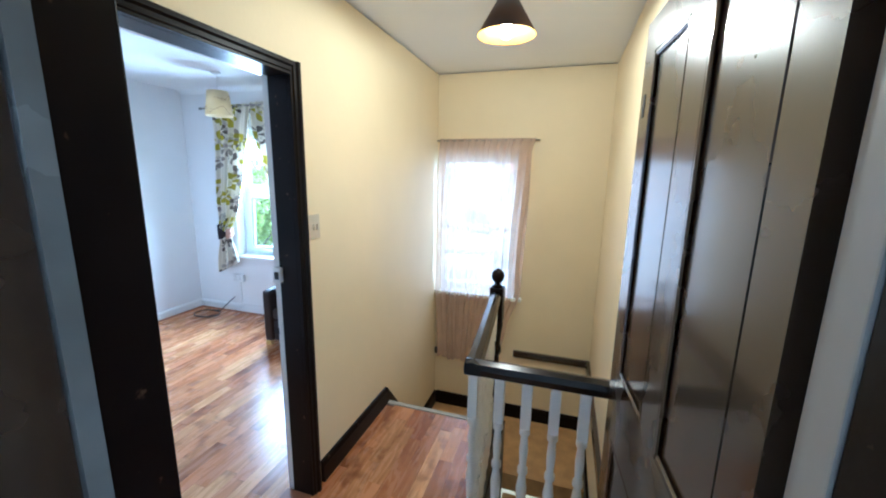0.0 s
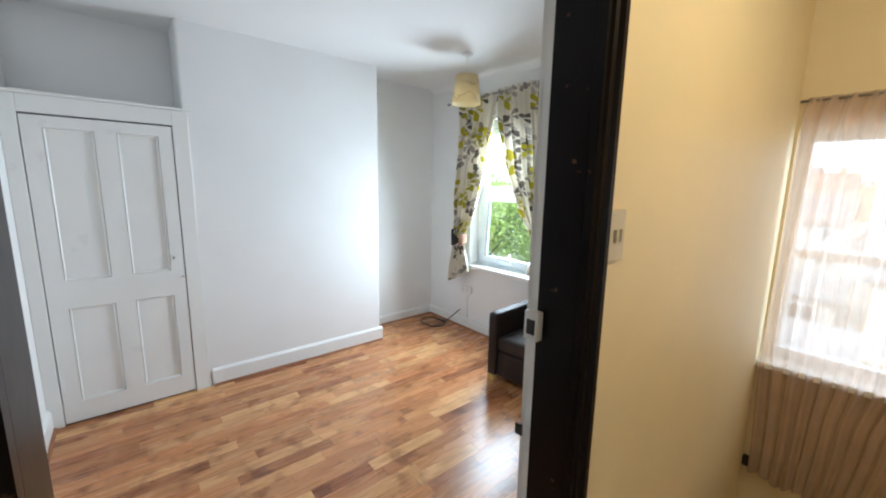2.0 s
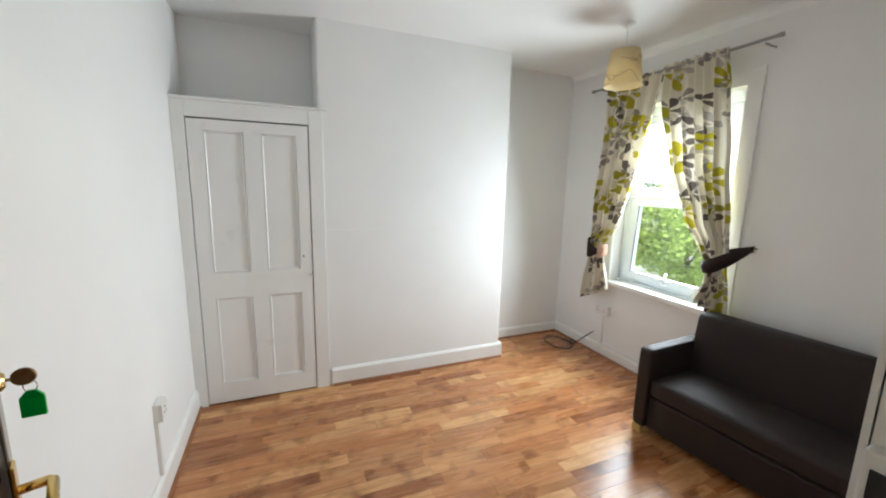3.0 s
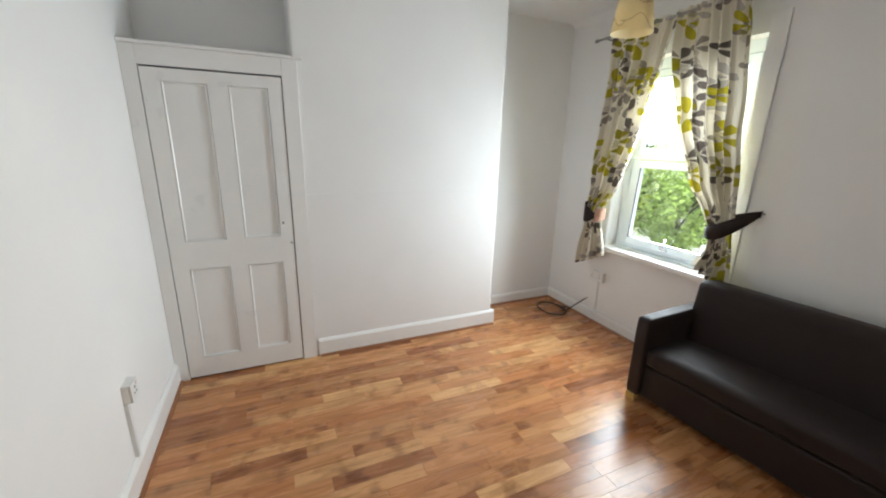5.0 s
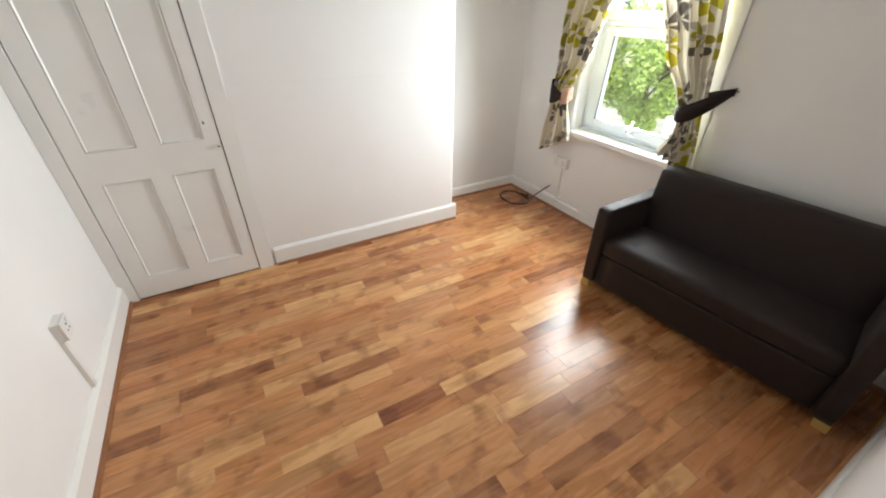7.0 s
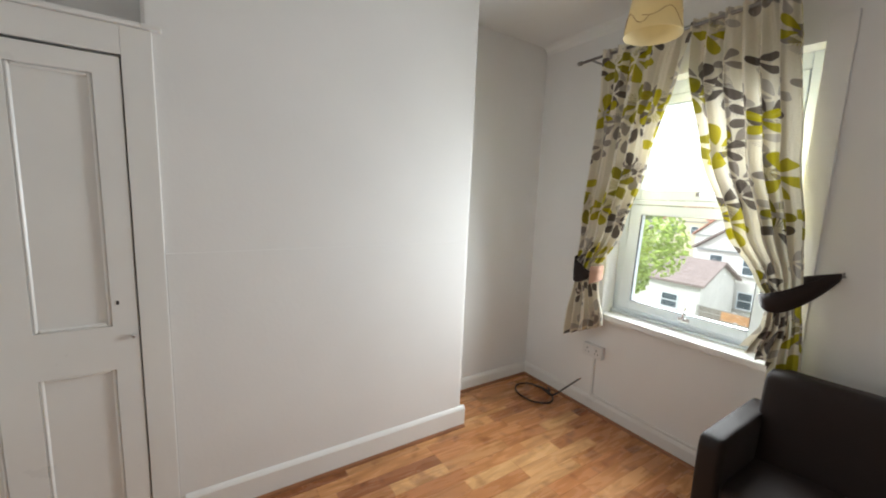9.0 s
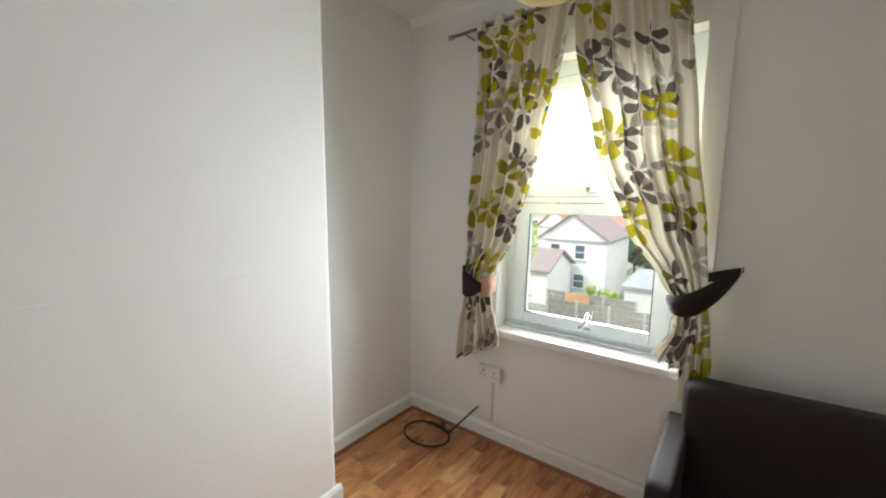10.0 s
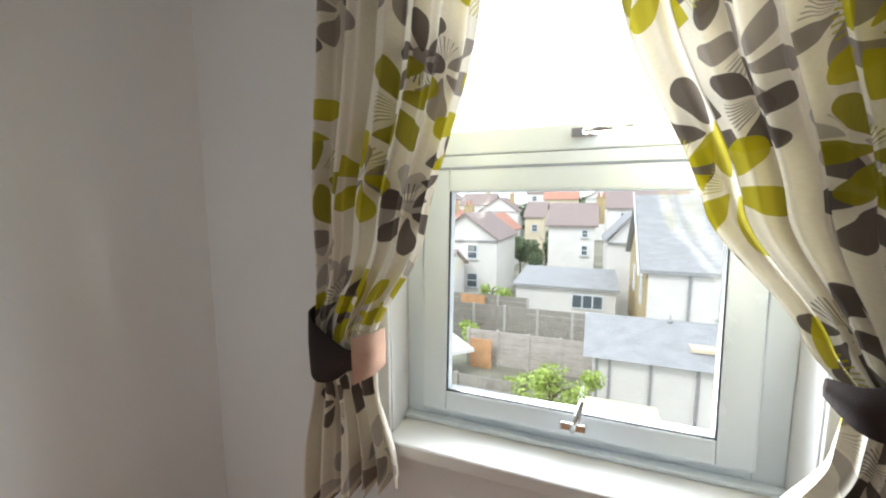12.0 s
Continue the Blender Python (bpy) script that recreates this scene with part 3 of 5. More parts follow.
# the keeper of the night latch on the white lining
keep = thing("latch_keeper", "white painted latch keeper with a dark mouth", "lock", pose(-1.106, D1 - 0.02, 1.2))
part("body", boxes((-0.018, 0.022, 0, 0.026, -0.036, 0.036), bevel=0.004), M_SOCKET, keep)
part("mouth", boxes((-0.008, 0.014, -0.003, 0.0, -0.02, 0.016)), M_SLOT, keep, "dark latch opening")
part("lower_strike", boxes((-0.03, -0.01, 0.002, 0.008, -0.3, -0.27), bevel=0.001), M_SLOT, keep, "dark metal strike")

# landing doors, both dark and glossy
RP = [(0.085, 0.335, 0.16, 0.86), (0.44, 0.69, 0.16, 0.86), (0.085, 0.335, 1.08, 2.0), (0.44, 0.69, 1.08, 2.0)]


def dark_leaf(name, a, b, label, flip=False, mat=None):
    root = tagged(new(name), label, "door", kind="structure")
    root.matrix_world = along(a, b, 0.01)
    part("leaf", recessed_leaf(0.775, 2.09, 0.04, RP, 0.009), mat or M_DOOR, root)
    for p in RP:
        part("panel_mould", panel_mould(p, -0.001 if not flip else 0.041, 0.009 if not flip else -0.009, 0.016), mat or M_DOOR, root)
    return root


d2 = dark_leaf("door_2", (0.360, 1.497), (0.425, 0.725), "dark brown gloss four-panelled door standing open on the landing", False)
part("mortice", boxes((0.028, 0.046, -0.0014, 0.0, 1.84, 1.90)), M_SLOT, d2, "dark bolt slot")
d3 = dark_leaf("door_3", (-0.372, 0.455), (-0.39, -0.32), "dark gloss panelled door standing open inwards", True)
# wider than the door's edge: its grey paints in daylight mirrored by the gloss
part("edge_sheen_strip", boxes((-0.026, -0.002, -0.002, 0.046, 0, 2.09)), M_EDGEREFLECT, d3, "pale door edge, widened to paint in the gloss reflection")
jamb = tagged(new("door_frame_landing"), "black-brown gloss door frame of the landing doorway", "door frame", kind="structure")
part("jamb", boxes((-0.40, -0.385, 0.47, 0.60, 0, 2.1), bevel=0.003), M_BLACK, jamb)
part("jamb", boxes((0.443, 0.47, 0.452, 0.638, 0, 2.1), bevel=0.003), M_BLACK, jamb)
part("hinge_stop", boxes((0.440, 0.487, 0.64, 0.70, 0, 2.1), bevel=0.003), M_EDGE_AND_SHEEN, jamb, "pale grey painted hinge post")
part("head", boxes((-0.385, 0.447, 0.452, 0.545, 2.075, 2.1), bevel=0.003), M_BLACK, jamb)
part("casing_side", boxes((-0.475, -0.402, 0.591, 0.612, 0, 2.18), bevel=0.004), M_BLACK, jamb)
part("casing_side", boxes((0.473, XR - 0.002, 0.532, 0.552, 0, 2.18), bevel=0.004), M_BLACK, jamb)

# room window: fixed frame, top vent, and a lower sash a little open
win = tagged(new("window_1"), "white plastic casement window, its lower sash ajar", "window", kind="structure")
FX0, FX1, FY0, FY1 = W0 + 0.001, W1 - 0.001, 3.80, 3.87
ix0, ix1 = -3.378, -2.580
part("window_frame", boxes((FX0, ix0, FY0, FY1, 0.717, WZ1 - 0.001), (ix1, FX1, FY0, FY1, 0.717, WZ1 - 0.001), (ix0, ix1, FY0, FY1, 0.717, 0.768), (ix0, ix1, FY0, FY1, 2.085, WZ1 - 0.001), (ix0, ix1, FY0, FY1, 1.44, 1.47), bevel=0.004), M_UPVC, win)


def sash(w, h, s, d=0.055, top=0.05, foot=0.06):
    """A sash in its own plane, hung from z = 0 downwards."""
    return boxes((0, s, 0, d, -h, 0), (w - s, w, 0, d, -h, 0), (s, w - s, 0, d, -top, 0), (s, w - s, 0, d, -h, -h + foot), bevel=0.006)


sw = ix1 - ix0 - 0.006
low = part("lower_sash", sash(sw, 0.676, 0.074, top=0.06, foot=0.058), M_UPVC, win)
low.matrix_local = pose(ix0 + 0.003, FY0 + 0.008, 1.436, -3.0)
part("pane", boxes((0.072, sw - 0.072, 0.012, 0.02, -0.62, -0.055)), M_GLASS, low, "clear double-glazed pane").visible_shadow = False
part("gasket", boxes((0.0735, 0.077, 0.004, 0.012, -0.619, -0.06), (sw - 0.077, sw - 0.0735, 0.004, 0.012, -0.619, -0.06), (0.077, sw - 0.077, 0.004, 0.012, -0.619, -0.6155)), M_SLOT, low, "thin dark seal")
up = part("upper_sash", sash(sw, 0.612, 0.062), M_UPVC, win)
up.matrix_local = pose(ix0 + 0.003, FY0 - 0.004, 2.083)
part("pane", boxes((0.06, sw - 0.06, 0.012, 0.02, -0.552, -0.048)), M_GLASS, up, "clear double-glazed pane").visible_shadow = False


def espag(parent, m, arm):
    base = part("handle", boxes((-0.03, 0.03, -0.012, 0, -0.011, 0.011), bevel=0.003), M_CHROME, parent, "chrome window handle")
    base.matrix_local = m
    part("grip", tube(arm, 0.0075, 8), M_CHROME, base, "", True)


espag(up, pose(0.415, 0, -0.575), [(0, -0.01, 0), (0.004, -0.03, 0), (0.03, -0.036, 0.001), (0.10, -0.032, 0.004)])
espag(low, pose(0.415, 0, -0.647), [(0, -0.01, 0), (0, -0.032, 0.004), (0.008, -0.038, 0.03), (0.022, -0.036, 0.085)])
sill = part("window_sill", boxes((W0 - 0.0, W1 + 0.0, 3.652, FY0, 0.676, 0.716), bevel=0.008, segments=3), M_GLOSSW, win, "white painted window board")
part("inner_lip", boxes((W0 + 0.002, W1 - 0.002, FY0 - 0.03, FY0, 0.718, 0.73), bevel=0.004), M_UPVC, win)

for ax in (W0 - 0.092, W1 + 0.002):
    part("architrave", boxes((ax, ax + 0.09, YN - 0.013, YN - 0.001, 0.70, 2.255), bevel=0.004), M_WHITE, win, "flat white painted architrave")

# landing window behind the voile
lw = tagged(new("window_2"), "white sash window behind a sheer curtain", "window", kind="structure")
vx0, vx1 = V0 + 0.001, V1 - 0.001
part("window_frame", boxes((vx0, vx0 + 0.05, 3.82, 3.89, VZ0 + 0.02, VZ1 - 0.001), (vx1 - 0.05, vx1, 3.82, 3.89, VZ0 + 0.02, VZ1 - 0.001), (vx0 + 0.05, vx1 - 0.05, 3.82, 3.89, VZ1 - 0.055, VZ1 - 0.001), (vx0 + 0.05, vx1 - 0.05, 3.82, 3.89, VZ0 + 0.02, VZ0 + 0.08), (vx0 + 0.05, vx1 - 0.05, 3.82, 3.89, 1.16, 1.21), bevel=0.004), M_UPVC, lw)
part("pane", boxes((vx0 + 0.048, vx1 - 0.048, 3.85, 3.856, VZ0 + 0.078, VZ1 - 0.053)), M_GLASS, lw, "clear glass").visible_shadow = False
part("window_sill", boxes((V0 - 0.012, V1 + 0.095, 3.66, 3.82, VZ0 - 0.015, VZ0 + 0.018), bevel=0.005), M_GLOSSW, lw, "white painted sill")

# ---- curtains ----


def lerp_table(rows, z):
    """Edges at a height, from rows of (z, outer, inner) sorted downwards."""
    for a, b in zip(rows, rows[1:]):
        if z >= b[0]:
            k = (a[0] - z) / (a[0] - b[0])
            k = k * k * (3 - 2 * k) * 0.5 + k * 0.5
            return [p + (q - p) * k for p, q in zip(a[1:], b[1:])]
    return list(rows[-1][1:])


def drape(rows, hem, folds, y0, depth, seed, width, cols=110, lines=90, tie_z=None, lean=0.0):
    """A hanging cloth: edges by height, a hem height across, folds that tighten at the tie."""
    bm = bmesh.new()
    uvl = bm.loops.layers.uv.new("UVMap")
    rng = random.Random(seed)
    ph = [rng.uniform(0, 6.28) for _ in range(6)]
    top = rows[0][0]
    wide = abs(rows[0][2] - rows[0][1])
    grid, uvs = [], []
    for j in range(lines + 1):
        v = j / lines
        row = []
        for i in range(cols + 1):
            u = i / cols
            z = top + (hem(u) - top) * v
            a, b = lerp_table(rows, z)
            narrow = abs(b - a)
            tight = 1.0 if tie_z is None else 0.35 + 0.65 * min(1.0, abs(z - tie_z) / 0.35)
            w = 2 * math.pi * folds * (u + 0.02 * math.sin(5 * u + ph[0]) + 0.012 * math.sin(3.1 * z + ph[1]))
            f = math.sin(w + ph[2]) + 0.35 * math.sin(2.3 * w + ph[3] + 1.2 * z)
            pleat = math.exp(-((top - z) / 0.10) ** 2)
            f = f * (1 - 0.5 * pleat) + pleat * 0.35 * math.sin(3 * w)
            bulge = 0.0 if tie_z is None else 0.035 * math.exp(-((z - tie_z) / 0.12) ** 2) * math.sin(math.pi * u)
            x = a + (b - a) * u + 0.006 * math.cos(w + ph[4])
            y = y0 + depth * tight * f - bulge + lean * v + 0.006 * math.sin(7 * z + 4 * u + ph[5])
            row.append(bm.verts.new((x, y, z)))
            uvs.append((0.37 * seed + (u - 0.5) * width * (narrow / wide) ** 0.6, (top - z)))
        grid.append(row)
    k = 0
    uv_of = {}
    for r in grid:
        for vtx in r:
            uv_of[vtx] = uvs[k]
            k += 1
    for r, s in zip(grid, grid[1:]):
        for i in range(cols):
            f = bm.faces.new((r[i], r[i + 1], s[i + 1], s[i]))
            for lp in f.loops:
                lp[uvl].uv = uv_of[lp.vert]
    return bm


def band(points, heights, t=0.004):
    """A cloth strip along points, with a height at each."""
    bm = bmesh.new()
    pts = [Vector(p) for p in points]
    rings = []
    for i, (p, h) in enumerate(zip(pts, heights)):
        d = (pts[min(i + 1, len(pts) - 1)] - pts[max(i - 1, 0)]).normalized()
        n = Vector((d.y, -d.x, 0)).normalized()
        up_ = Vector((0, 0, 1))
        rings.append([bm.verts.new(p + n * s + up_ * q * h) for s, q in ((0, -0.5), (t, -0.5), (t * 1.6, 0), (t, 0.5), (0, 0.5))])
    for a, b in zip(rings, rings[1:]):
        for k in range(5):
            bm.faces.new((a[k], a[(k + 1) % 5], b[(k + 1) % 5], b[k]))
    bm.faces.new(rings[0][::-1]), bm.faces.new(rings[-1])
    return bm


def smooth_line(pts, n=6):
    """More points between, on a soft curve."""
    out = []
    P = [Vector(p) for p in pts]
    for i in range(len(P) - 1):
        p0, p1, p2, p3 = P[max(i - 1, 0)], P[i], P[i + 1], P[min(i + 2, len(P) - 1)]
        for k in range(n):
            t = k / n
            out.append(0.5 * (2 * p1 + (p2 - p0) * t + (2 * p0 - 5 * p1 + 4 * p2 - p3) * t * t + (3 * p1 - p0 - 3 * p2 + p3) * t ** 3))
    out.append(P[-1])
    return out


RODZ, RODY = 2.355, 3.60
rod = thing("curtain_rod", "thin grey metal curtain rod on brackets", "curtain rod")
part("pole", tube([(-3.71, RODY, RODZ - 0.012), (-2.33, RODY, RODZ + 0.012)], 0.009, 12), M_STEEL, rod, "", True)
for x in (-3.71, -2.33):
    part("finial", lathe([(0.006, -0.014), (0.013, -0.012), (0.013, 0.012), (0.006, 0.014)], 14), M_STEEL, rod, "", True).matrix_local = pose(x, RODY, RODZ + (-0.012 if x < -3 else 0.012), 0, 90)
for x in (-3.62, -2.40):
    part("bracket", tube([(x, RODY, RODZ - 0.012), (x, RODY + 0.05, RODZ - 0.016), (x, YN - 0.001, RODZ - 0.016)], 0.006, 8), M_STEEL, rod, "", True)

LROWS = [(2.372, -3.545, -3.02), (2.12, -3.535, -3.065), (1.70, -3.55, -3.16), (1.26, -3.58, -3.285), (1.03, -3.60, -3.415), (0.90, -3.605, -3.41), (0.70, -3.64, -3.36), (0.50, -3.655, -3.345)]
RROWS = [(2.385, -3.01, -2.60), (2.15, -3.0, -2.565), (1.70, -2.90, -2.51), (1.33, -2.75, -2.455), (1.12, -2.60, -2.44), (1.03, -2.54, -2.435), (0.92, -2.55, -2.42), (0.78, -2.62, -2.405), (0.6, -2.64, -2.39)]
cl = thing("curtain", "cream cotton curtain with lime and grey flowers, tied back", "curtain", group="room curtains")
part("cloth", drape(LROWS, lambda u: 0.505 + 0.15 * u, 5.4, RODY, 0.030, 3, 0.60, tie_z=1.0), M_CLOTH, cl, "", True)
cr = thing("curtain", "cream curtain with lime and grey flowers, tied to a hook", "curtain", group="room curtains")
part("cloth", drape(RROWS, lambda u: 0.79 - 0.10 * u if u < 0.55 else 0.62, 5.6, RODY, 0.036, 11, 0.60, tie_z=1.02), M_CLOTH, cr, "", True)
t1 = thing("curtain_tie", "dark brown cloth tie-back with a tan end", "curtain tie", group="curtain ties")
part("band", band(smooth_line([(-3.608, 3.645, 1.035), (-3.592, 3.575, 1.005), (-3.55, 3.54, 0.985), (-3.49, 3.535, 0.975), (-3.445, 3.545, 0.98)]), [0.05 + 0.10 * math.sin(math.pi * min(1, k / 24 + 0.1)) for k in range(25)]), M_TIE, t1, "", True)
part("tail", band(smooth_line([(-3.448, 3.542, 0.975), (-3.41, 3.565, 0.99), (-3.395, 3.60, 1.0)]), [0.115 - 0.002 * k for k in range(13)]), M_TIEIN, t1, "tan inner side", True)
t2 = thing("curtain_tie", "dark brown cloth tie-back drawn up to a wall hook", "curtain tie", group="curtain ties")
part("band", band(smooth_line([(-2.575, 3.585, 1.05), (-2.54, 3.545, 1.035), (-2.475, 3.54, 1.055), (-2.40, 3.60, 1.115), (-2.345, 3.68, 1.175)]), [0.03 + 0.072 * math.sin(math.pi * (k / 24) ** 1.1) for k in range(25)]), M_TIE, t2, "", True)
part("back_strap", band(smooth_line([(-2.345, 3.685, 1.17), (-2.43, 3.67, 1.145), (-2.50, 3.65, 1.12)]), [0.04] * 13), M_TIE, t2, "", True)
part("hook", tube([(-2.335, YN - 0.001, 1.175), (-2.335, 3.675, 1.175), (-2.335, 3.67, 1.195)], 0.004), M_STEEL, t2, "small metal hook", True)

SROWS = [(2.0, -0.955, -0.10), (1.9, -0.965, -0.13), (0.6, -0.98, -0.17), (0.3, -0.97, -0.27), (-0.17, -0.955, -0.36)]
srod = thing("curtain_rod", "slim metal rod above the landing window", "curtain rod")
part("pole", tube([(-0.99, 3.675, 1.985), (-0.07, 3.675, 1.985)], 0.007, 10), M_STEEL, srod, "", True)
part("bracket", tube([(-0.09, 3.675, 1.985), (-0.09, YF - 0.001, 1.985)], 0.005, 8), M_STEEL, srod)
sh = thing("sheer_curtain", "thin pink voile curtain hanging on the landing window", "curtain")
part("cloth", drape(SROWS, lambda u: -0.13 - 0.03 * u + 0.012 * math.sin(22 * u), 12, 3.668, 0.017, 5, 1.6, cols=180, lines=40), M_SHEER, sh, "", True)

# ---- sofa ----
SOFA = pose(-2.545, 3.055, 0, 0, 0, 5.0)
sofa = thing("sofa", "dark brown fabric two-seat sofa with slim arms on pine feet", "sofa", SOFA)


def soft(x0, x1, y0, y1, z0, z1, r, puff=0.0, skew=0.0, n=10):
    """A padded block with rounded edges; puff swells its top, skew leans it back with height."""
    bm = boxes((x0, x1, y0, y1, z0, z1))
    bmesh.ops.subdivide_edges(bm, edges=bm.edges[:], cuts=n, use_grid_fill=True)
    for v in bm.verts:
        c = v.co
        ux, uy = (c.x - x0) / (x1 - x0), (c.y - y0) / (y1 - y0)
        inner = Vector((min(max(c.x, x0 + r), x1 - r), min(max(c.y, y0 + r), y1 - r), min(max(c.z, z0 + r), z1 - r)))
        d = c - inner
        if d.length > 1e-6:
            v.co = inner + d.normalized() * min(d.length, r) if d.length > r else c
        v.co.z += puff * math.sin(math.pi * min(1, max(0, ux))) ** 0.6 * math.sin(math.pi * min(1, max(0, uy))) ** 0.6 * ((c.z - z0) / (z1 - z0))
        v.co.y += skew * (v.co.z - z0)
        v.co += Vector((noise.noise(c * 9), noise.noise(c * 9 + Vector((5, 0, 0))), noise.noise(c * 9 + Vector((0, 7, 0))))) * 0.0025
    return bm


SW = 1.31


def arm(x0, x1, splay):
    """An upholstered arm that splays outwards to the front and rises to the back."""
    bm = soft(x0, x1, 0, 0.52, 0.045, 0.555, 0.018)
    for v in bm.verts:
        v.co.x += splay * v.co.y
        v.co.z += 0.05 * v.co.y * (v.co.z > 0.3)
    return bm


part("arm", arm(0, 0.085, 0.10), M_SOFA, sofa, "", True)
part("arm", arm(SW - 0.085, SW, -0.10), M_SOFA, sofa, "", True)
part("base", soft(0.087, SW - 0.087, 0.02, 0.51, 0.05, 0.262, 0.012), M_SOFA, sofa, "", True)
part("seat_cushion", soft(0.088, SW - 0.088, 0.006, 0.44, 0.265, 0.375, 0.028, puff=0.02, n=14), M_SOFA, sofa, "", True)
part("backrest", soft(0.10, SW - 0.10, 0.33, 0.46, 0.30, 0.765, 0.05, skew=0.12, n=14), M_SOFA, sofa, "", True)
for x in (0.004, SW - 0.062):
    for y in (0.006, 0.45):
        part("foot", boxes((x, x + 0.058, y, y + 0.05, 0, 0.046), bevel=0.003), M_LEG, sofa, "yellow pine foot")

# ---- lamps ----
pend = thing("pendant_lamp", "cream paper pendant shade with brown scribbled lines", "lamp", pose(-2.963, 3.147, H))
part("ceiling_rose", lathe([(0.045, 0), (0.045, -0.008), (0.03, -0.02), (0.008, -0.03)], 20), M_SOCKET, pend, "white plastic ceiling rose", True)
part("cord", tube([(0, 0, -0.03), (0, 0, -0.19)], 0.003, 6), M_SOCKET, pend)
part("holder", lathe([(0.012, -0.18), (0.018, -0.19), (0.018, -0.24), (0.012, -0.245)], 12), M_SOCKET, pend, "white lamp holder", True)


def cone_shade(r0, z0, r1, z1, t=0.002, seg=40):
    bm = bmesh.new()
    rings = [[bm.verts.new((r * math.cos(2 * math.pi * k / seg), r * math.sin(2 * math.pi * k / seg), z)) for k in range(seg)] for r, z in ((r0, z0), (r1, z1), (r1 - t, z1), (r0 - t, z0))]
    for q in range(4):
        a, b = rings[q], rings[(q + 1) % 4]
        for k in range(seg):
            bm.faces.new((a[k], a[(k + 1) % seg], b[(k + 1) % seg], b[k]))
    return bm


psh = part("shade", cone_shade(0.088, -0.165, 0.118, -0.385), M_SHADE, pend, "cream paper shade", True)
srng = random.Random(4)
for k in range(9):
    a0, z0 = srng.uniform(0, 6.28), srng.uniform(-0.37, -0.2)
    pts = []
    for q in range(14):
        z = z0 + 0.05 * math.sin(q * 0.55 + k) * (q / 14)
        z = min(-0.172, max(-0.38, z))
        r = 0.088 + 0.03 * (-0.165 - z) / 0.22 + 0.0012
        a = a0 + q * 0.13
        pts.append((r * math.cos(a), r * math.sin(a), z))
    part("scribble", tube(pts, 0.0012, 4), M_BEAD, psh)
part("shade_ring", tube([(0.086 * math.cos(a * 0.3927), 0.086 * math.sin(a * 0.3927), -0.168) for a in range(17)] , 0.002, 5), M_STEEL, pend)
part("spokes", tube([(-0.086, 0, -0.168), (0.086, 0, -0.168)], 0.0015, 5, tube([(0, -0.086, -0.168), (0, 0.086, -0.168)], 0.0015, 5)), M_STEEL, pend)

hl = thing("pendant_lamp", "small brown cone pendant with gold lining, its bulb lit", "lamp", pose(-0.14, 2.12, H + 0.01))
part("ceiling_rose", lathe([(0.045, 0), (0.045, -0.008), (0.03, -0.02), (0.008, -0.03)], 20), M_SOCKET, hl, "white plastic ceiling rose", True)
part("cord", tube([(0, 0, -0.03), (0, 0, -0.14)], 0.003, 6), M_SOCKET, hl)
hs = part("shade", cone_shade(0.05, -0.12, 0.135, -0.262), M_BROWNSHADE, hl, "dark brown shade", True)
part("lining", cone_shade(0.047, -0.121, 0.1325, -0.2615, 0.001), M_GOLDIN, hs, "gold inner lining", True)
part("bulb", lathe([(0.010, -0.15), (0.013, -0.19), (0.024, -0.215), (0.029, -0.245), (0.022, -0.27), (0.006, -0.28)], 16), M_BULB, hl, "lit warm bulb", True)

# ---- stair rail ----
RX, RY, RZ = -0.19, 1.565, 0.978
CX = -0.115
HR = [(-0.03, -0.045), (0.03, -0.045), (0.034, -0.02), (0.026, 0), (0, 0.008), (-0.026, 0), (-0.034, -0.02)]
rail = thing("stair_balustrade", "dark brown handrail on white turned balusters round the stairwell", "balustrade")
part("handrail", extrude_profile(HR, (CX, RY - 0.034, RZ), (RX, 2.47, RZ), out=(1, 0, 0)), M_RAIL, rail, "dark brown gloss handrail")
part("handrail", extrude_profile(HR, (CX - 0.034, RY, RZ - 0.001), (XR - 0.001, RY, RZ - 0.001), out=(0, 1, 0)), M_RAIL, rail, "dark brown gloss handrail")
BAL = [(0.014, 0.30), (0.02, 0.31), (0.02, 0.33), (0.013, 0.34), (0.017, 0.40), (0.021, 0.47), (0.014, 0.52), (0.012, 0.53), (0.02, 0.54), (0.02, 0.56), (0.013, 0.57), (0.017, 0.64), (0.013, 0.70), (0.02, 0.71), (0.02, 0.73), (0.015, 0.74)]


def baluster(x, y):
    b = part("baluster", boxes((x - 0.019, x + 0.019, y - 0.019, y + 0.019, 0.0, 0.30), bevel=0.003), M_BAL, rail, "white turned baluster")
    part("upper_block", boxes((x - 0.019, x + 0.019, y - 0.019, y + 0.019, 0.74, RZ - 0.047), bevel=0.003), M_BAL, b)
    part("turning", lathe(BAL, 12, None, (x, y, 0)), M_BAL, b, "", True)


for k in range(6):
    baluster(CX + 0.103 * k, RY)
for k in range(1, 9):
    baluster(CX + (RX - CX) * k / 9, RY + 0.1 * k)
nw = part("newel_post", boxes((RX - 0.042, RX + 0.042, 2.47, 2.554, -0.75, 0.12), bevel=0.004), M_BLACK, rail, "dark turned newel post")
part("upper_block", boxes((RX - 0.042, RX + 0.042, 2.47, 2.554, 0.78, 1.0), bevel=0.004), M_BLACK, nw)
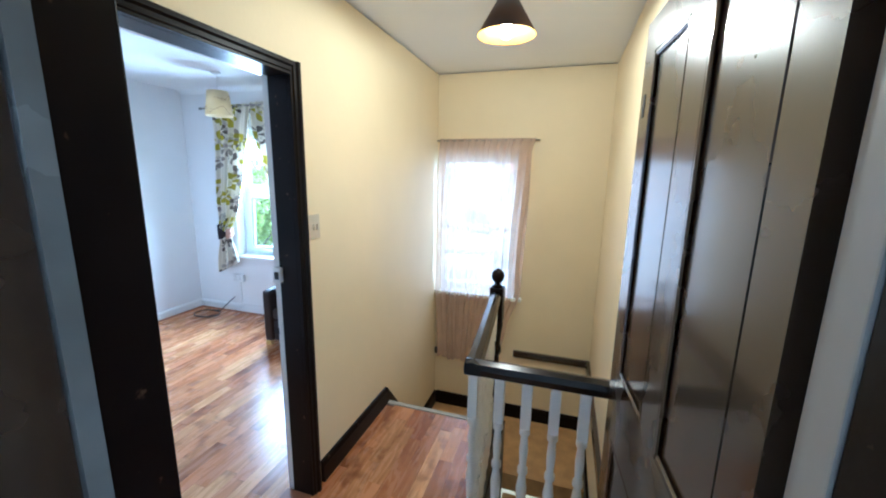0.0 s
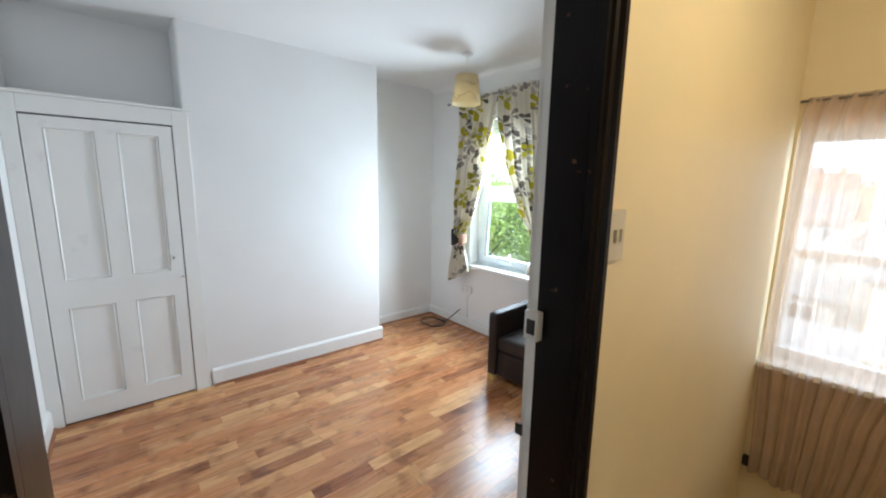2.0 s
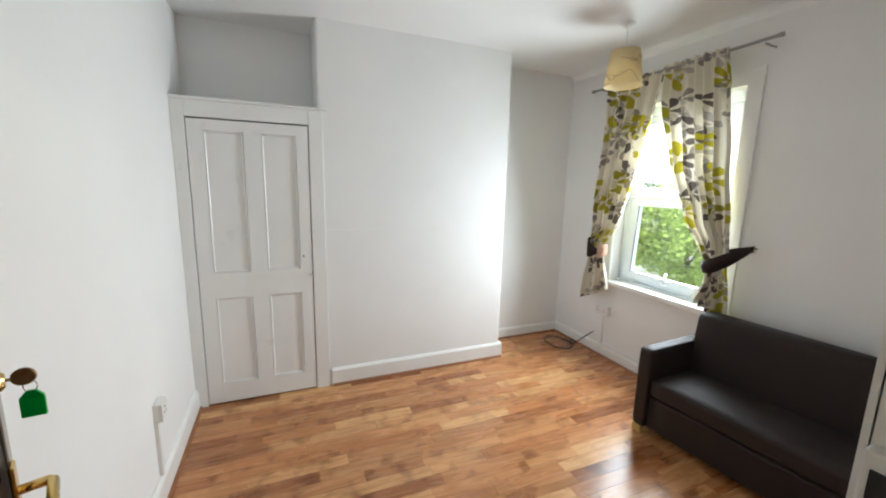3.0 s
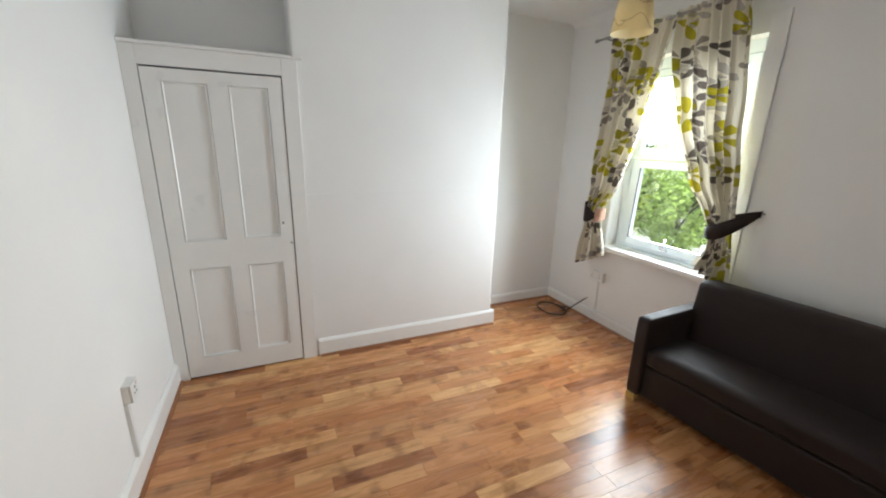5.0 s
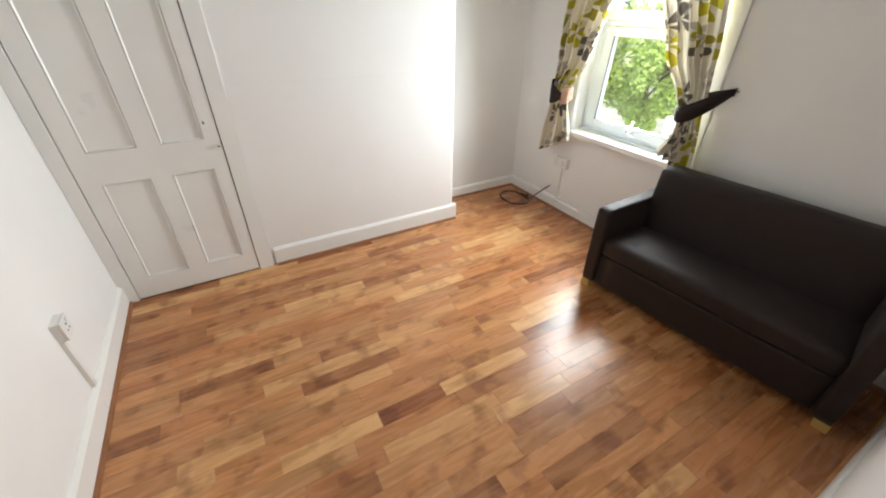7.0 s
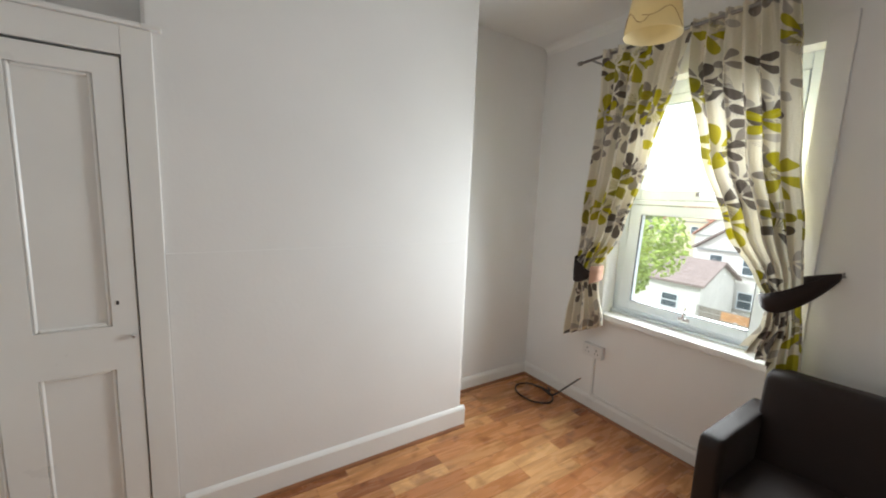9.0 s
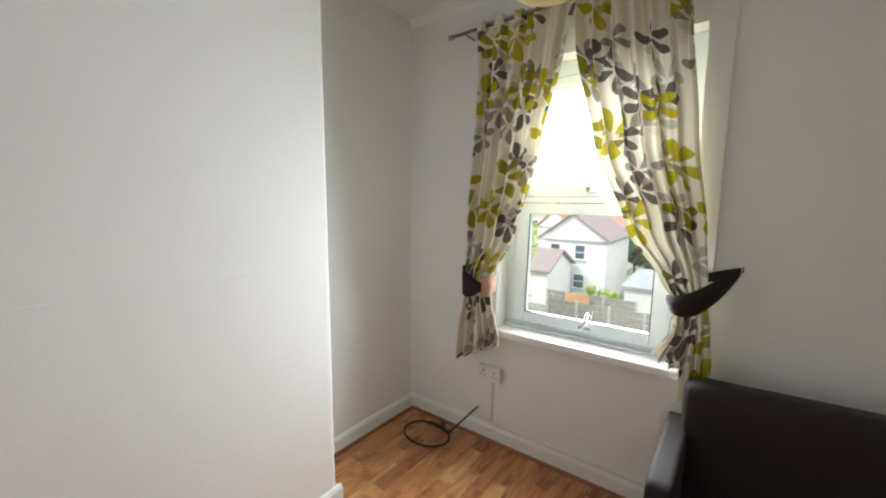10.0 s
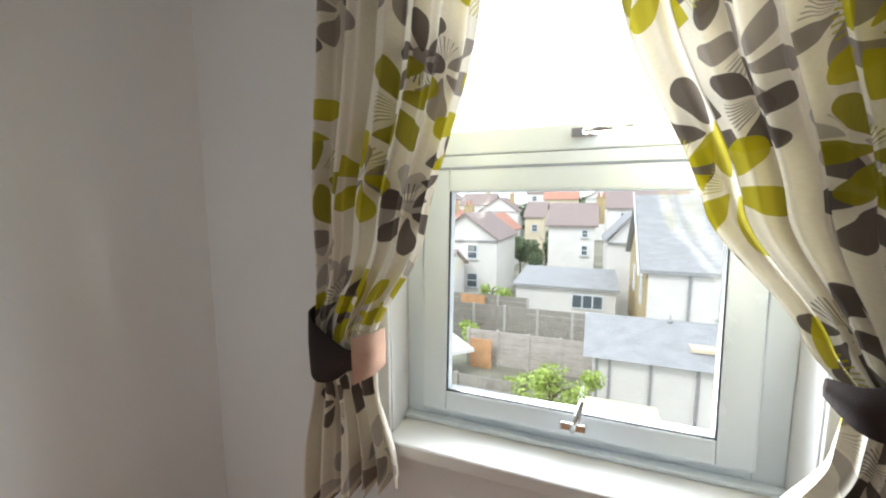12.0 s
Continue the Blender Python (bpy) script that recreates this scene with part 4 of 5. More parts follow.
part("turning", lathe([(0.04, 0.12), (0.042, 0.13), (0.028, 0.15), (0.03, 0.3), (0.04, 0.42), (0.03, 0.5), (0.026, 0.55), (0.04, 0.57), (0.04, 0.6), (0.03, 0.62), (0.036, 0.7), (0.042, 0.76), (0.04, 0.78)], 20, None, (RX, 2.512, 0)), M_BLACK, nw, "", True)
part("finial", lathe([(0.03, 1.0), (0.034, 1.006), (0.02, 1.018), (0.018, 1.03), (0.034, 1.045), (0.041, 1.07), (0.036, 1.095), (0.02, 1.112), (0.006, 1.12)], 20, None, (RX, 2.512, 0)), M_BLACK, nw, "dark acorn finial", True)


# ---- electrical fittings ----


def socket(x, z, double, y=YN, n="socket"):
    w = 0.146 if double else 0.086
    s = thing(n, "white plastic double wall socket with switches" if double else "white plastic single wall socket", "socket", pose(x, y, z))
    part("back_box", boxes((-w / 2, w / 2, -0.028, 0, -0.043, 0.043), bevel=0.003), M_SOCKET, s)
    part("face_plate", boxes((-w / 2, w / 2, -0.036, -0.029, -0.043, 0.043), bevel=0.003), M_SOCKET, s)
    for c in ((-0.036, 0.036) if double else (0,)):
        part("pins", boxes((c - 0.003, c + 0.003, -0.0375, -0.036, 0.008, 0.018), (c - 0.015, c - 0.008, -0.0375, -0.036, -0.014, -0.009), (c + 0.008, c + 0.015, -0.0375, -0.036, -0.014, -0.009)), M_SLOT, s, "dark pin slots")
        part("rocker", boxes((c + (0.012 if c <= 0 else -0.022), c + (0.022 if c <= 0 else -0.012), -0.04, -0.036, 0.016, 0.034), bevel=0.001), M_SOCKET, s)
        part("mark", boxes((c + (0.014 if c <= 0 else -0.02), c + (0.02 if c <= 0 else -0.014), -0.0404, -0.0401, 0.03, 0.032)), M_RED, s, "red mark")
    return s


socket(-3.462, 0.432, True)
socket(-2.535, 0.455, False)
ss = socket(-2.965, 0.45, False)
ss.matrix_world = pose(-2.965, YS, 0.45, 0, 0, 180)


def trunking(pts, w=0.016, d=0.014, label="slim white plastic cable trunking"):
    t_ = thing("cable_trunking", label, "trunking", group="cable trunking")
    for x0, x1, y0, y1, z0, z1 in pts:
        part("run", boxes((x0, x1, y0, y1, z0, z1), bevel=0.002), M_SOCKET, t_)


trunking([(-3.463, -3.447, YN - 0.014, YN, 0.10, 0.388), (-3.446, -2.56, YN - 0.014, YN, 0.102, 0.118), (-2.548, -2.532, YN - 0.014, YN, 0.102, 0.411)])
trunking([(-2.945, -2.92, YS, YS + 0.016, 0.136, 0.406)])

sw_ = thing("light_switch", "aged cream plastic light switch by the door frame", "switch", pose(XH, 1.80, 1.42))
part("plate", boxes((0, 0.012, -0.043, 0.043, -0.06, 0.06), bevel=0.004), M_SWITCH, sw_)
part("rocker", boxes((0.012, 0.02, -0.012, 0.0, -0.015, 0.015), bevel=0.002), M_SWITCH, sw_)
part("rocker", boxes((0.012, 0.02, 0.012, 0.024, -0.015, 0.015), bevel=0.002), M_SWITCH, sw_)
bx = thing("junction_box", "small black box fixed low on the yellow wall", "box", pose(-0.975, YF, -0.09))
part("body", boxes((-0.022, 0.04, -0.03, 0, -0.03, 0.03), bevel=0.004), M_SLOT, bx)

loop = [(-3.55 - 0.0, 3.672, 0.185), (-3.60, 3.62, 0.12), (-3.68, 3.57, 0.03), (-3.78, 3.60, 0.008)]
for a in range(0, 13):
    q = 1.9 + a * 0.55
    loop.append((-3.80 + 0.155 * math.cos(q), 3.50 + 0.115 * math.sin(q), 0.008 + 0.003 * (a % 2)))
loop += [(-3.76, 3.62, 0.012), (-3.80, 3.655, 0.01)]
cb = thing("coiled_cable", "black aerial cable lying in a loose loop on the floor", "cable")
part("cable", tube(smooth_line(loop, 5), 0.0058, 8), M_CABLE, cb, "", True)
part("plug", lathe([(0.005, 0), (0.006, 0.004), (0.006, 0.02), (0.003, 0.022)], 10), M_CHROME, cb, "small metal aerial plug").matrix_local = pose(-3.548, 3.676, 0.185, 0, 40)

low_newel = thing("newel_post", "dark turned newel post at the foot of the steps", "newel post", pose(-0.262, 2.83, -0.51))
part("block", boxes((-0.04, 0.04, -0.04, 0.04, 0, 0.42), bevel=0.004), M_BLACK, low_newel)
part("turning", lathe([(0.04, 0.42), (0.028, 0.45), (0.036, 0.55), (0.028, 0.62), (0.04, 0.64), (0.04, 0.72), (0.03, 0.74), (0.036, 0.82), (0.03, 0.88), (0.04, 0.90), (0.02, 0.925), (0.034, 0.945), (0.041, 0.97), (0.034, 0.998), (0.006, 1.02)], 20), M_BLACK, low_newel, "", True)

setting("trim_stairwell", boxes((-0.168, -0.155, 1.60, 2.55, -0.25, 0.004), (-0.168, XR - 0.001, 1.585, 1.599, -0.25, 0.004)), M_BLACK, "dark boarding at the stairwell's edge", "trim")

# ---- outside: sloping back gardens, fences, houses ----
M_GRASS = paint("garden_ground", (0.26, 0.26, 0.20), 0.95, 0.35, 0.6, 0.5, 12)
M_RENDER = paint("white_render", (0.78, 0.77, 0.74), 0.8, 0.05, 1.2, 0.15, 30)
M_CREAM = paint("cream_render", (0.70, 0.62, 0.46), 0.8, 0.06, 1.2, 0.15, 30)
M_BRICK = paint("yellow_brick", (0.50, 0.40, 0.22), 0.85, 0.2, 6, 0.3, 25)
M_TILE = paint("brown_roof_tiles", (0.30, 0.24, 0.225), 0.8, 0.2, 2.5, 0.4, 14, stretch=(1, 1, 4))
M_SLATE = paint("grey_roof_slates", (0.33, 0.34, 0.35), 0.6, 0.15, 2.5, 0.3, 14, stretch=(1, 1, 4))
M_REDTILE = paint("red_roof_tiles", (0.50, 0.25, 0.18), 0.8, 0.15, 2, 0.3, 14)
M_FENCE = paint("weathered_fence_boards", (0.32, 0.30, 0.265), 0.85, 0.2, 3, 0.4, 30, stretch=(4, 1, 1))
M_PALEFENCE = paint("pale_fence_boards", (0.50, 0.46, 0.42), 0.85, 0.15, 3, 0.3, 30)
M_POST = paint("concrete_post", (0.50, 0.49, 0.46), 0.85, 0.1, 6, 0.2, 40)
M_ORANGE = paint("orange_panel", (0.60, 0.34, 0.17), 0.8, 0.2, 3)
M_DARKPANE = paint("dark_far_pane", (0.10, 0.13, 0.15), 0.15, 0.1, 1)
M_LEAF = paint("leaf_green", (0.40, 0.52, 0.12), 0.6, 0.4, 5, 0.0)
M_LEAFD = paint("leaf_deep_green", (0.15, 0.21, 0.10), 0.6, 0.4, 5, 0.0)
M_BARK = paint("bark", (0.12, 0.09, 0.065), 0.9, 0.2, 10, 0.6, 40)


def rise(y):
    """How much the hillside lifts with distance."""
    return 0.064 * min(max(y - 3.0, 0.0), 110.0)


def ground_z(y):
    rows = ((4.0, -3.9), (10, -4.2), (14, -4.6), (18, -5.2), (22, -6.0), (30, -7.6), (45, -9.0), (70, -10.0), (3000, -10.0))
    for (a, za), (b, zb) in zip(rows, rows[1:]):
        if y <= b:
            return za + (zb - za) * max(0.0, (y - a) / (b - a)) + rise(y)
    return rows[-1][1] + rise(y)


gb = bmesh.new()
gxs = [-3000, -200, -60, -30, -20, -15, -10, -6, -2, 2, 6, 12, 30, 60, 200, 3000]
gys = [-3000, -60, 3.96, 7, 10, 14, 18, 22, 26, 30, 37, 45, 57, 70, 200, 3000]
gv = [[gb.verts.new((x, y, ground_z(max(y, 4.0)))) for x in gxs] for y in gys]
for r, s in zip(gv, gv[1:]):
    for k in range(len(gxs) - 1):
        gb.faces.new((r[k], r[k + 1], s[k + 1], s[k]))
setting("ground", gb, M_GRASS, "sloping back gardens of grass and paving", "ground")


def house_window(parent, x, z, w, h, y):
    wd = part("window", boxes((x - w / 2, x + w / 2, y - 0.05, y - 0.01, z - h / 2, z - h / 2 + 0.07), (x - w / 2, x + w / 2, y - 0.05, y - 0.01, z + h / 2 - 0.07, z + h / 2), (x - w / 2, x - w / 2 + 0.07, y - 0.05, y - 0.01, z - h / 2 + 0.07, z + h / 2 - 0.07), (x + w / 2 - 0.07, x + w / 2, y - 0.05, y - 0.01, z - h / 2 + 0.07, z + h / 2 - 0.07), (x - w / 2 + 0.07, x + w / 2 - 0.07, y - 0.05, y - 0.01, z - 0.03, z + 0.03)), M_UPVC, parent, "white framed window")
    part("pane", boxes((x - w / 2 + 0.07, x + w / 2 - 0.07, y - 0.03, y - 0.012, z - h / 2 + 0.07, z + h / 2 - 0.07)), M_DARKPANE, wd, "dark glass")
    part("sill", boxes((x - w / 2 - 0.08, x + w / 2 + 0.08, y - 0.12, y - 0.01, z - h / 2 - 0.09, z - h / 2 - 0.005)), M_POST, wd)


def gable_roof(x0, x1, y0, y1, z0, zr, along_x=True, t=0.14, over=0.25):
    """Two slopes with thickness; the ridge runs along x or along y."""
    bm = bmesh.new()
    if along_x:
        ym = (y0 + y1) / 2
        for ya, za, yb, zb in ((y0 - over, z0 - 0.1, ym, zr), (ym, zr, y1 + over, z0 - 0.1)):
            vs = [bm.verts.new(p) for p in ((x0 - over, ya, za), (x1 + over, ya, za), (x1 + over, yb, zb), (x0 - over, yb, zb))]
            vt = [bm.verts.new(v.co + Vector((0, 0, t))) for v in vs]
            bm.faces.new(vs), bm.faces.new(vt)
            for k in range(4):
                bm.faces.new((vs[k], vs[(k + 1) % 4], vt[(k + 1) % 4], vt[k]))
    else:
        xm = (x0 + x1) / 2
        for xa, za, xb, zb in ((x0 - over, z0 - 0.1, xm, zr), (xm, zr, x1 + over, z0 - 0.1)):
            vs = [bm.verts.new(p) for p in ((xa, y0 - over, za), (xb, y0 - over, zb), (xb, y1 + over, zb), (xa, y1 + over, za))]
            vt = [bm.verts.new(v.co + Vector((0, 0, t))) for v in vs]
            bm.faces.new(vs), bm.faces.new(vt)
            for k in range(4):
                bm.faces.new((vs[k], vs[(k + 1) % 4], vt[(k + 1) % 4], vt[k]))
    return bm


def house(label, x0, x1, y0, y1, z0, eave, ridge, wall, roof, windows=(), chimney=None, along_x=True, name="house"):
    h = thing(name, label, "house", pose(0, 0, rise(y0)), group="houses behind")
    bm = boxes((x0, x1, y0, y1, z0, eave))
    # gable infill
    if along_x:
        ym = (y0 + y1) / 2
        tri = [((x, y0, eave), (x, y1, eave), (x, ym, ridge)) for x in (x0, x1)]
    else:
        xm = (x0 + x1) / 2
        tri = [((x0, y, eave), (x1, y, eave), (xm, y, ridge)) for y in (y0, y1)]
    va, vb = ([bm.verts.new(p) for p in t_] for t_ in tri)
    bm.faces.new(va), bm.faces.new(vb)
    for k in range(3):
        bm.faces.new((va[k], va[(k + 1) % 3], vb[(k + 1) % 3], vb[k]))
    part("wall", bm, wall, h)
    rf = part("roof", gable_roof(x0, x1, y0, y1, eave, ridge, along_x), roof, h)
    if chimney:
        cx, cy, cz = chimney
        part("chimney", boxes((cx - 0.35, cx + 0.35, cy - 0.3, cy + 0.3, eave, cz), (cx - 0.4, cx + 0.4, cy - 0.35, cy + 0.35, cz, cz + 0.1)), M_BRICK, rf, "brick chimney stack")
        for q in (-0.18, 0.18):
            part("chimney_pot", lathe([(0.11, 0), (0.09, 0.3), (0.11, 0.34)], 10, None, (cx + q, cy, cz + 0.1)), M_REDTILE, rf)
    for wx, wz, ww, wh in windows:
        house_window(h, wx, wz, ww, wh, y0)
    part("gutter", boxes((x0, x1, y0 - 0.16, y0 - 0.04, eave - 0.12, eave - 0.03)), M_SLATE, h)
    return h


house("white rendered two-storey house with a brown tiled roof", -14.2, -9.3, 30, 37, -7.9, -3.05, -1.2, M_RENDER, M_TILE, ((-11.15, -3.95, 0.8, 1.1), (-11.15, -6.1, 0.85, 1.1), (-13.0, -3.95, 0.8, 1.1)), (-12.5, 33.5, -0.6), False)
house("low white rendered annexe with a brown tiled roof", -15.5, -11.6, 25, 29.5, -7.2, -4.4, -3.3, M_RENDER, M_TILE, ((-13.2, -5.6, 1.0, 0.9),), None, True, "annexe")
house("white rendered house with a dull brown roof", -6.1, -2.7, 34, 41, -8.4, -2.35, -0.75, M_RENDER, M_TILE, ((-3.4, -2.95, 0.5, 0.6), (-3.4, -4.25, 0.5, 0.8)), (-2.3, 37.5, -0.2))
house("far house with a red tiled roof", -15.5, -11.5, 45, 52, -9.2, -4.4, -2.6, M_RENDER, M_REDTILE, ((-13.5, -5.4, 0.8, 1.0),), None, False)
house("far house with a red tiled roof", -20.5, -16.5, 44, 51, -9.2, -4.0, -2.2, M_RENDER, M_REDTILE, ((-18.5, -5.2, 0.8, 1.0),), (-18.5, 47, -1.4), False)
house("far pale house under brown tiles", -11.5, -9.0, 56, 63, -9.6, -3.9, -2.0, M_CREAM, M_TILE, ((-10.2, -5.4, 0.8, 1.0),))
house("far white terrace with a brown roof", -1.5, 6.0, 46, 54, -9.2, -1.9, 0.2, M_RENDER, M_TILE, ((0.2, -2.8, 0.9, 0.9), (2.4, -2.8, 0.9, 0.9)), (1.0, 50, 0.8))
house("narrow white house with a slate roof", -2.0, 0.6, 27.5, 32, -7.4, -2.5, -0.9, M_RENDER, M_SLATE, (), None, False)
rh = house("yellow brick and white rendered house with grey slates", -0.92, 4.8, 19, 25.5, -5.6, -2.2, 0.55, M_BRICK, M_SLATE, ((1.9, -3.3, 0.9, 1.1),), None, True)
part("rendered_back", boxes((-0.86, 4.78, 18.93, 18.99, -5.5, -2.25)), M_RENDER, rh, "white rendered rear wall")
part("downpipe", tube([(0.5, 18.86, -2.2), (0.5, 18.86, -5.3)], 0.05, 8), M_SLATE, rh, "grey downpipe")
part("barge_board", extrude_profile([(0, 0), (0.05, 0), (0.05, 0.2), (0, 0.2)], (-1.2, 18.75, -2.4), (-1.2, 22.25, 0.62), out=(-1, 0, 0)), M_UPVC, rh, "white barge board")
for wy in (20.3, 23.0):
    part("side_window", boxes((-0.97, -0.925, wy - 0.3, wy + 0.3, -3.8, -2.6)), M_UPVC, rh, "white framed side window")

# flat-roofed outbuilding
ob_ = thing("outbuilding", "long white outbuilding with a dark lean-to roof", "outbuilding", pose(0, 0, rise(22)))
part("wall", boxes((-6.4, -1.75, 22, 26, -6.4, -4.0)), M_RENDER, ob_)
rb = bmesh.new()
box(rb, -6.55, -1.6, 21.8, 26.2, -0.06, 0.06)
for v in rb.verts:
    v.co.z += -3.92 + (v.co.y - 21.8) * 0.06
part("roof", rb, M_SLATE, ob_)
ow = part("window", boxes((-3.72, -2.28, 21.93, 21.99, -4.92, -4.86), (-3.72, -2.28, 21.93, 21.99, -4.27, -4.2), *[(x, x + 0.06, 21.93, 21.99, -4.86, -4.27) for x in (-3.72, -3.25, -2.79, -2.34)]), M_UPVC, ob_, "white three-light window")
for x in (-3.66, -3.19, -2.73):
    part("pane", boxes((x, x + 0.41, 21.95, 21.985, -4.86, -4.27)), M_DARKPANE, ow, "dark glass")

# conservatory and its lower neighbour
cv = thing("conservatory", "white conservatory with a low grey hipped roof", "conservatory", pose(0, 0, rise(13)))
part("wall", boxes((-2.75, 2.6, 12.1, 15.0, -4.6, -2.82)), M_RENDER, cv)
rb = bmesh.new()
pts = [(-3.0, 11.9, -2.80), (2.9, 11.9, -2.80), (2.9, 15.1, -2.62), (-3.0, 15.1, -2.62), (-1.0, 13.6, -2.28), (2.9, 13.6, -2.28)]
pv = [rb.verts.new(p) for p in pts]
for f in ((0, 1, 5, 4), (3, 4, 5, 2), (0, 4, 3), (0, 3, 2, 1), (1, 2, 5)):
    rb.faces.new([pv[k] for k in f])
part("roof", rb, M_SLATE, cv)
part("skylight", boxes((-0.75, -0.25, 12.45, 12.9, -2.60, -2.52)), M_CREAM, cv, "small pale skylight")
part("ridge_finial", lathe([(0.05, 0), (0.07, 0.05), (0.02, 0.1), (0.01, 0.2)], 10, None, (-1.0, 13.6, -2.29)), M_SLATE, cv)
for x in (-2.72, -2.45, -1.6, -0.7, 0.3, 1.3):
    part("mullion", boxes((x, x + 0.05, 12.04, 12.09, -4.5, -2.85)), M_SLATE, cv, "grey post")

# fences, panel by panel


def fence(label, x0, x1, y, h, n, boards, board_mat, post_mat, slats=6):
    f = thing("fence", label, "fence", pose((x0 + x1) / 2, y, ground_z(y)), group="garden fences")
    w = (x1 - x0) / n
    for k in range(n + 1):
        part("post", boxes((-(x1 - x0) / 2 + w * k - 0.05, -(x1 - x0) / 2 + w * k + 0.05, -0.05, 0.05, 0, h + 0.06)), post_mat, f)
    for k in range(n):
        a = -(x1 - x0) / 2 + w * k + 0.05
        for q in range(slats):
            part("board", boxes((a, a + w - 0.1, -0.02 + 0.008 * (q % 2), 0.012 + 0.008 * (q % 2), 0.05 + q * h / slats, 0.03 + (q + 1) * h / slats)), board_mat, f)


fence("weathered grey panel fence between concrete posts", -8.6, -0.9, 17.6, 1.45, 6, 6, M_FENCE, M_POST)
fence("weathered grey panel fence between concrete posts", -9.8, -5.6, 20.6, 1.5, 3, 6, M_FENCE, M_POST)
fence("pale worn board fence across the garden", -6.6, -2.7, 14.6, 1.15, 4, 5, M_PALEFENCE, M_PALEFENCE)
fence("dark woven garden fence", -7.2, -4.1, 10.6, 1.3, 2, 8, M_FENCE, M_FENCE)
pn = thing("garden_screen", "orange timber screen standing against the fence", "screen", pose(-6.1, 14.3, ground_z(14.3)))
part("board", boxes((-0.35, 0.35, -0.02, 0.02, 0, 0.95)), M_ORANGE, pn)
pn2 = thing("garden_screen", "orange timber screen standing against the fence", "screen", pose(-8.2, 20.4, ground_z(20.4)))
part("board", boxes((-0.6, 0.6, -0.02, 0.02, 0, 1.5)), M_ORANGE, pn2)
shd = thing("garden_shed", "low cream-roofed garden shed", "shed", pose(-2.3, 10.0, ground_z(10)))
part("wall", boxes((-0.5, 0.5, -0.35, 0.35, 0, 1.3)), M_FENCE, shd)
part("roof", boxes((-0.62, 0.62, -0.45, 0.45, 1.3, 1.36), bevel=0.01), M_CREAM, shd, "cream roof sheet")
tp = thing("garden_tent", "white gazebo top in the garden", "gazebo", pose(-7.0, 13.6, ground_z(13.6)))
part("canopy", lathe([(0.9, 0.75), (0.88, 0.85), (0.05, 1.35), (0.02, 1.38)], 4), M_RENDER, tp)
part("pole", tube([(0, 0, 0), (0, 0, 1.3)], 0.03, 6), M_POST, tp)


def leaf_cloud(center, radii, count, size, seed, lobes=9):
    """Many small bent leaves gathered in uneven lobes."""
    rng = random.Random(seed)
    c = Vector(center)
    lob = []
    for _ in range(lobes):
        d = Vector((rng.gauss(0, 0.5), rng.gauss(0, 0.5), min(0.45, rng.gauss(0, 0.5))))
        lob.append((c + Vector((d.x * radii[0], d.y * radii[1], d.z * radii[2])), rng.uniform(0.3, 0.55)))
    verts, faces = [], []
    for _ in range(count):
        lc, lr = rng.choice(lob)
        d = Vector((rng.gauss(0, 1), rng.gauss(0, 1), rng.gauss(0, 1))).normalized() * (rng.random() ** 0.4)
        p = lc + Vector((d.x * radii[0] * lr, d.y * radii[1] * lr, d.z * radii[2] * lr))
        a = Vector((rng.gauss(0, 1), rng.gauss(0, 1), rng.gauss(0, 0.6))).normalized()
        b = a.cross(Vector((rng.gauss(0, 1), rng.gauss(0, 1), rng.gauss(0, 1)))).normalized()
        s = size * rng.uniform(0.6, 1.4)
        n = len(verts)
        verts += [p - a * s, p + b * s * 0.5, p + a * s, p - b * s * 0.5 + a.cross(b) * s * 0.3]
        faces += [(n, n + 1, n + 2), (n, n + 2, n + 3)]
    me = bpy.data.meshes.new("crown")
    me.from_pydata([tuple(v) for v in verts], [], faces)
    return me


def tree(label, x, y, h, radii, count, size, seed, material, name="tree", cat="tree"):
    z = ground_z(y)
    t_ = thing(name, label, cat, pose(x, y, z))
    rng = random.Random(seed)
    trunk = tube(smooth_line([(0, 0, -0.1), (0.05, 0.03, h * 0.3), (-0.04, 0.0, h * 0.6), (0.02, 0.05, h * 0.85)], 4), 0.02 + h * 0.018, 9)
    for v in trunk.verts:
        k = 1 - 0.7 * max(0, v.co.z) / h
        v.co.x, v.co.y = v.co.x * k, v.co.y * k
    part("trunk", trunk, M_BARK, t_, "", True)
    for k in range(5):
        a = rng.uniform(0, 6.28)
        part("limb", tube([(0, 0, h * (0.35 + 0.08 * k)), (radii[0] * 0.35 * math.cos(a), radii[1] * 0.35 * math.sin(a), h * (0.52 + 0.07 * k)), (radii[0] * 0.7 * math.cos(a), radii[1] * 0.7 * math.sin(a), h * (0.6 + 0.07 * k))], 0.012 + h * 0.004, 6), M_BARK, t_, "", True)
    me = leaf_cloud((0, 0, h - radii[2] * 0.9), radii, count, size, seed)
    me.materials.append(material)
    cr_ = new("crown", me)
    cr_.parent = t_


tree("broad leafy garden tree in bright green", -12.4, 13.2, 5.7, (2.4, 1.8, 2.4), 14000, 0.09, 1, M_LEAF)
tree("leafy garden tree in bright green", -10.9, 15.6, 5.7, (1.7, 1.5, 2.3), 10000, 0.09, 2, M_LEAF)
tree("leafy garden tree in bright green", -15.4, 16.0, 6.2, (2.6, 2.0, 2.6), 12000, 0.095, 3, M_LEAF)
tree("low green garden bush", -7.0, 16.2, 1.1, (0.7, 0.6, 0.6), 1500, 0.06, 4, M_LEAF, "bush", "bush")
tree("low yellow-green garden bush", -3.6, 10.9, 1.7, (0.75, 0.6, 0.7), 2200, 0.05, 5, M_LEAF, "bush", "bush")
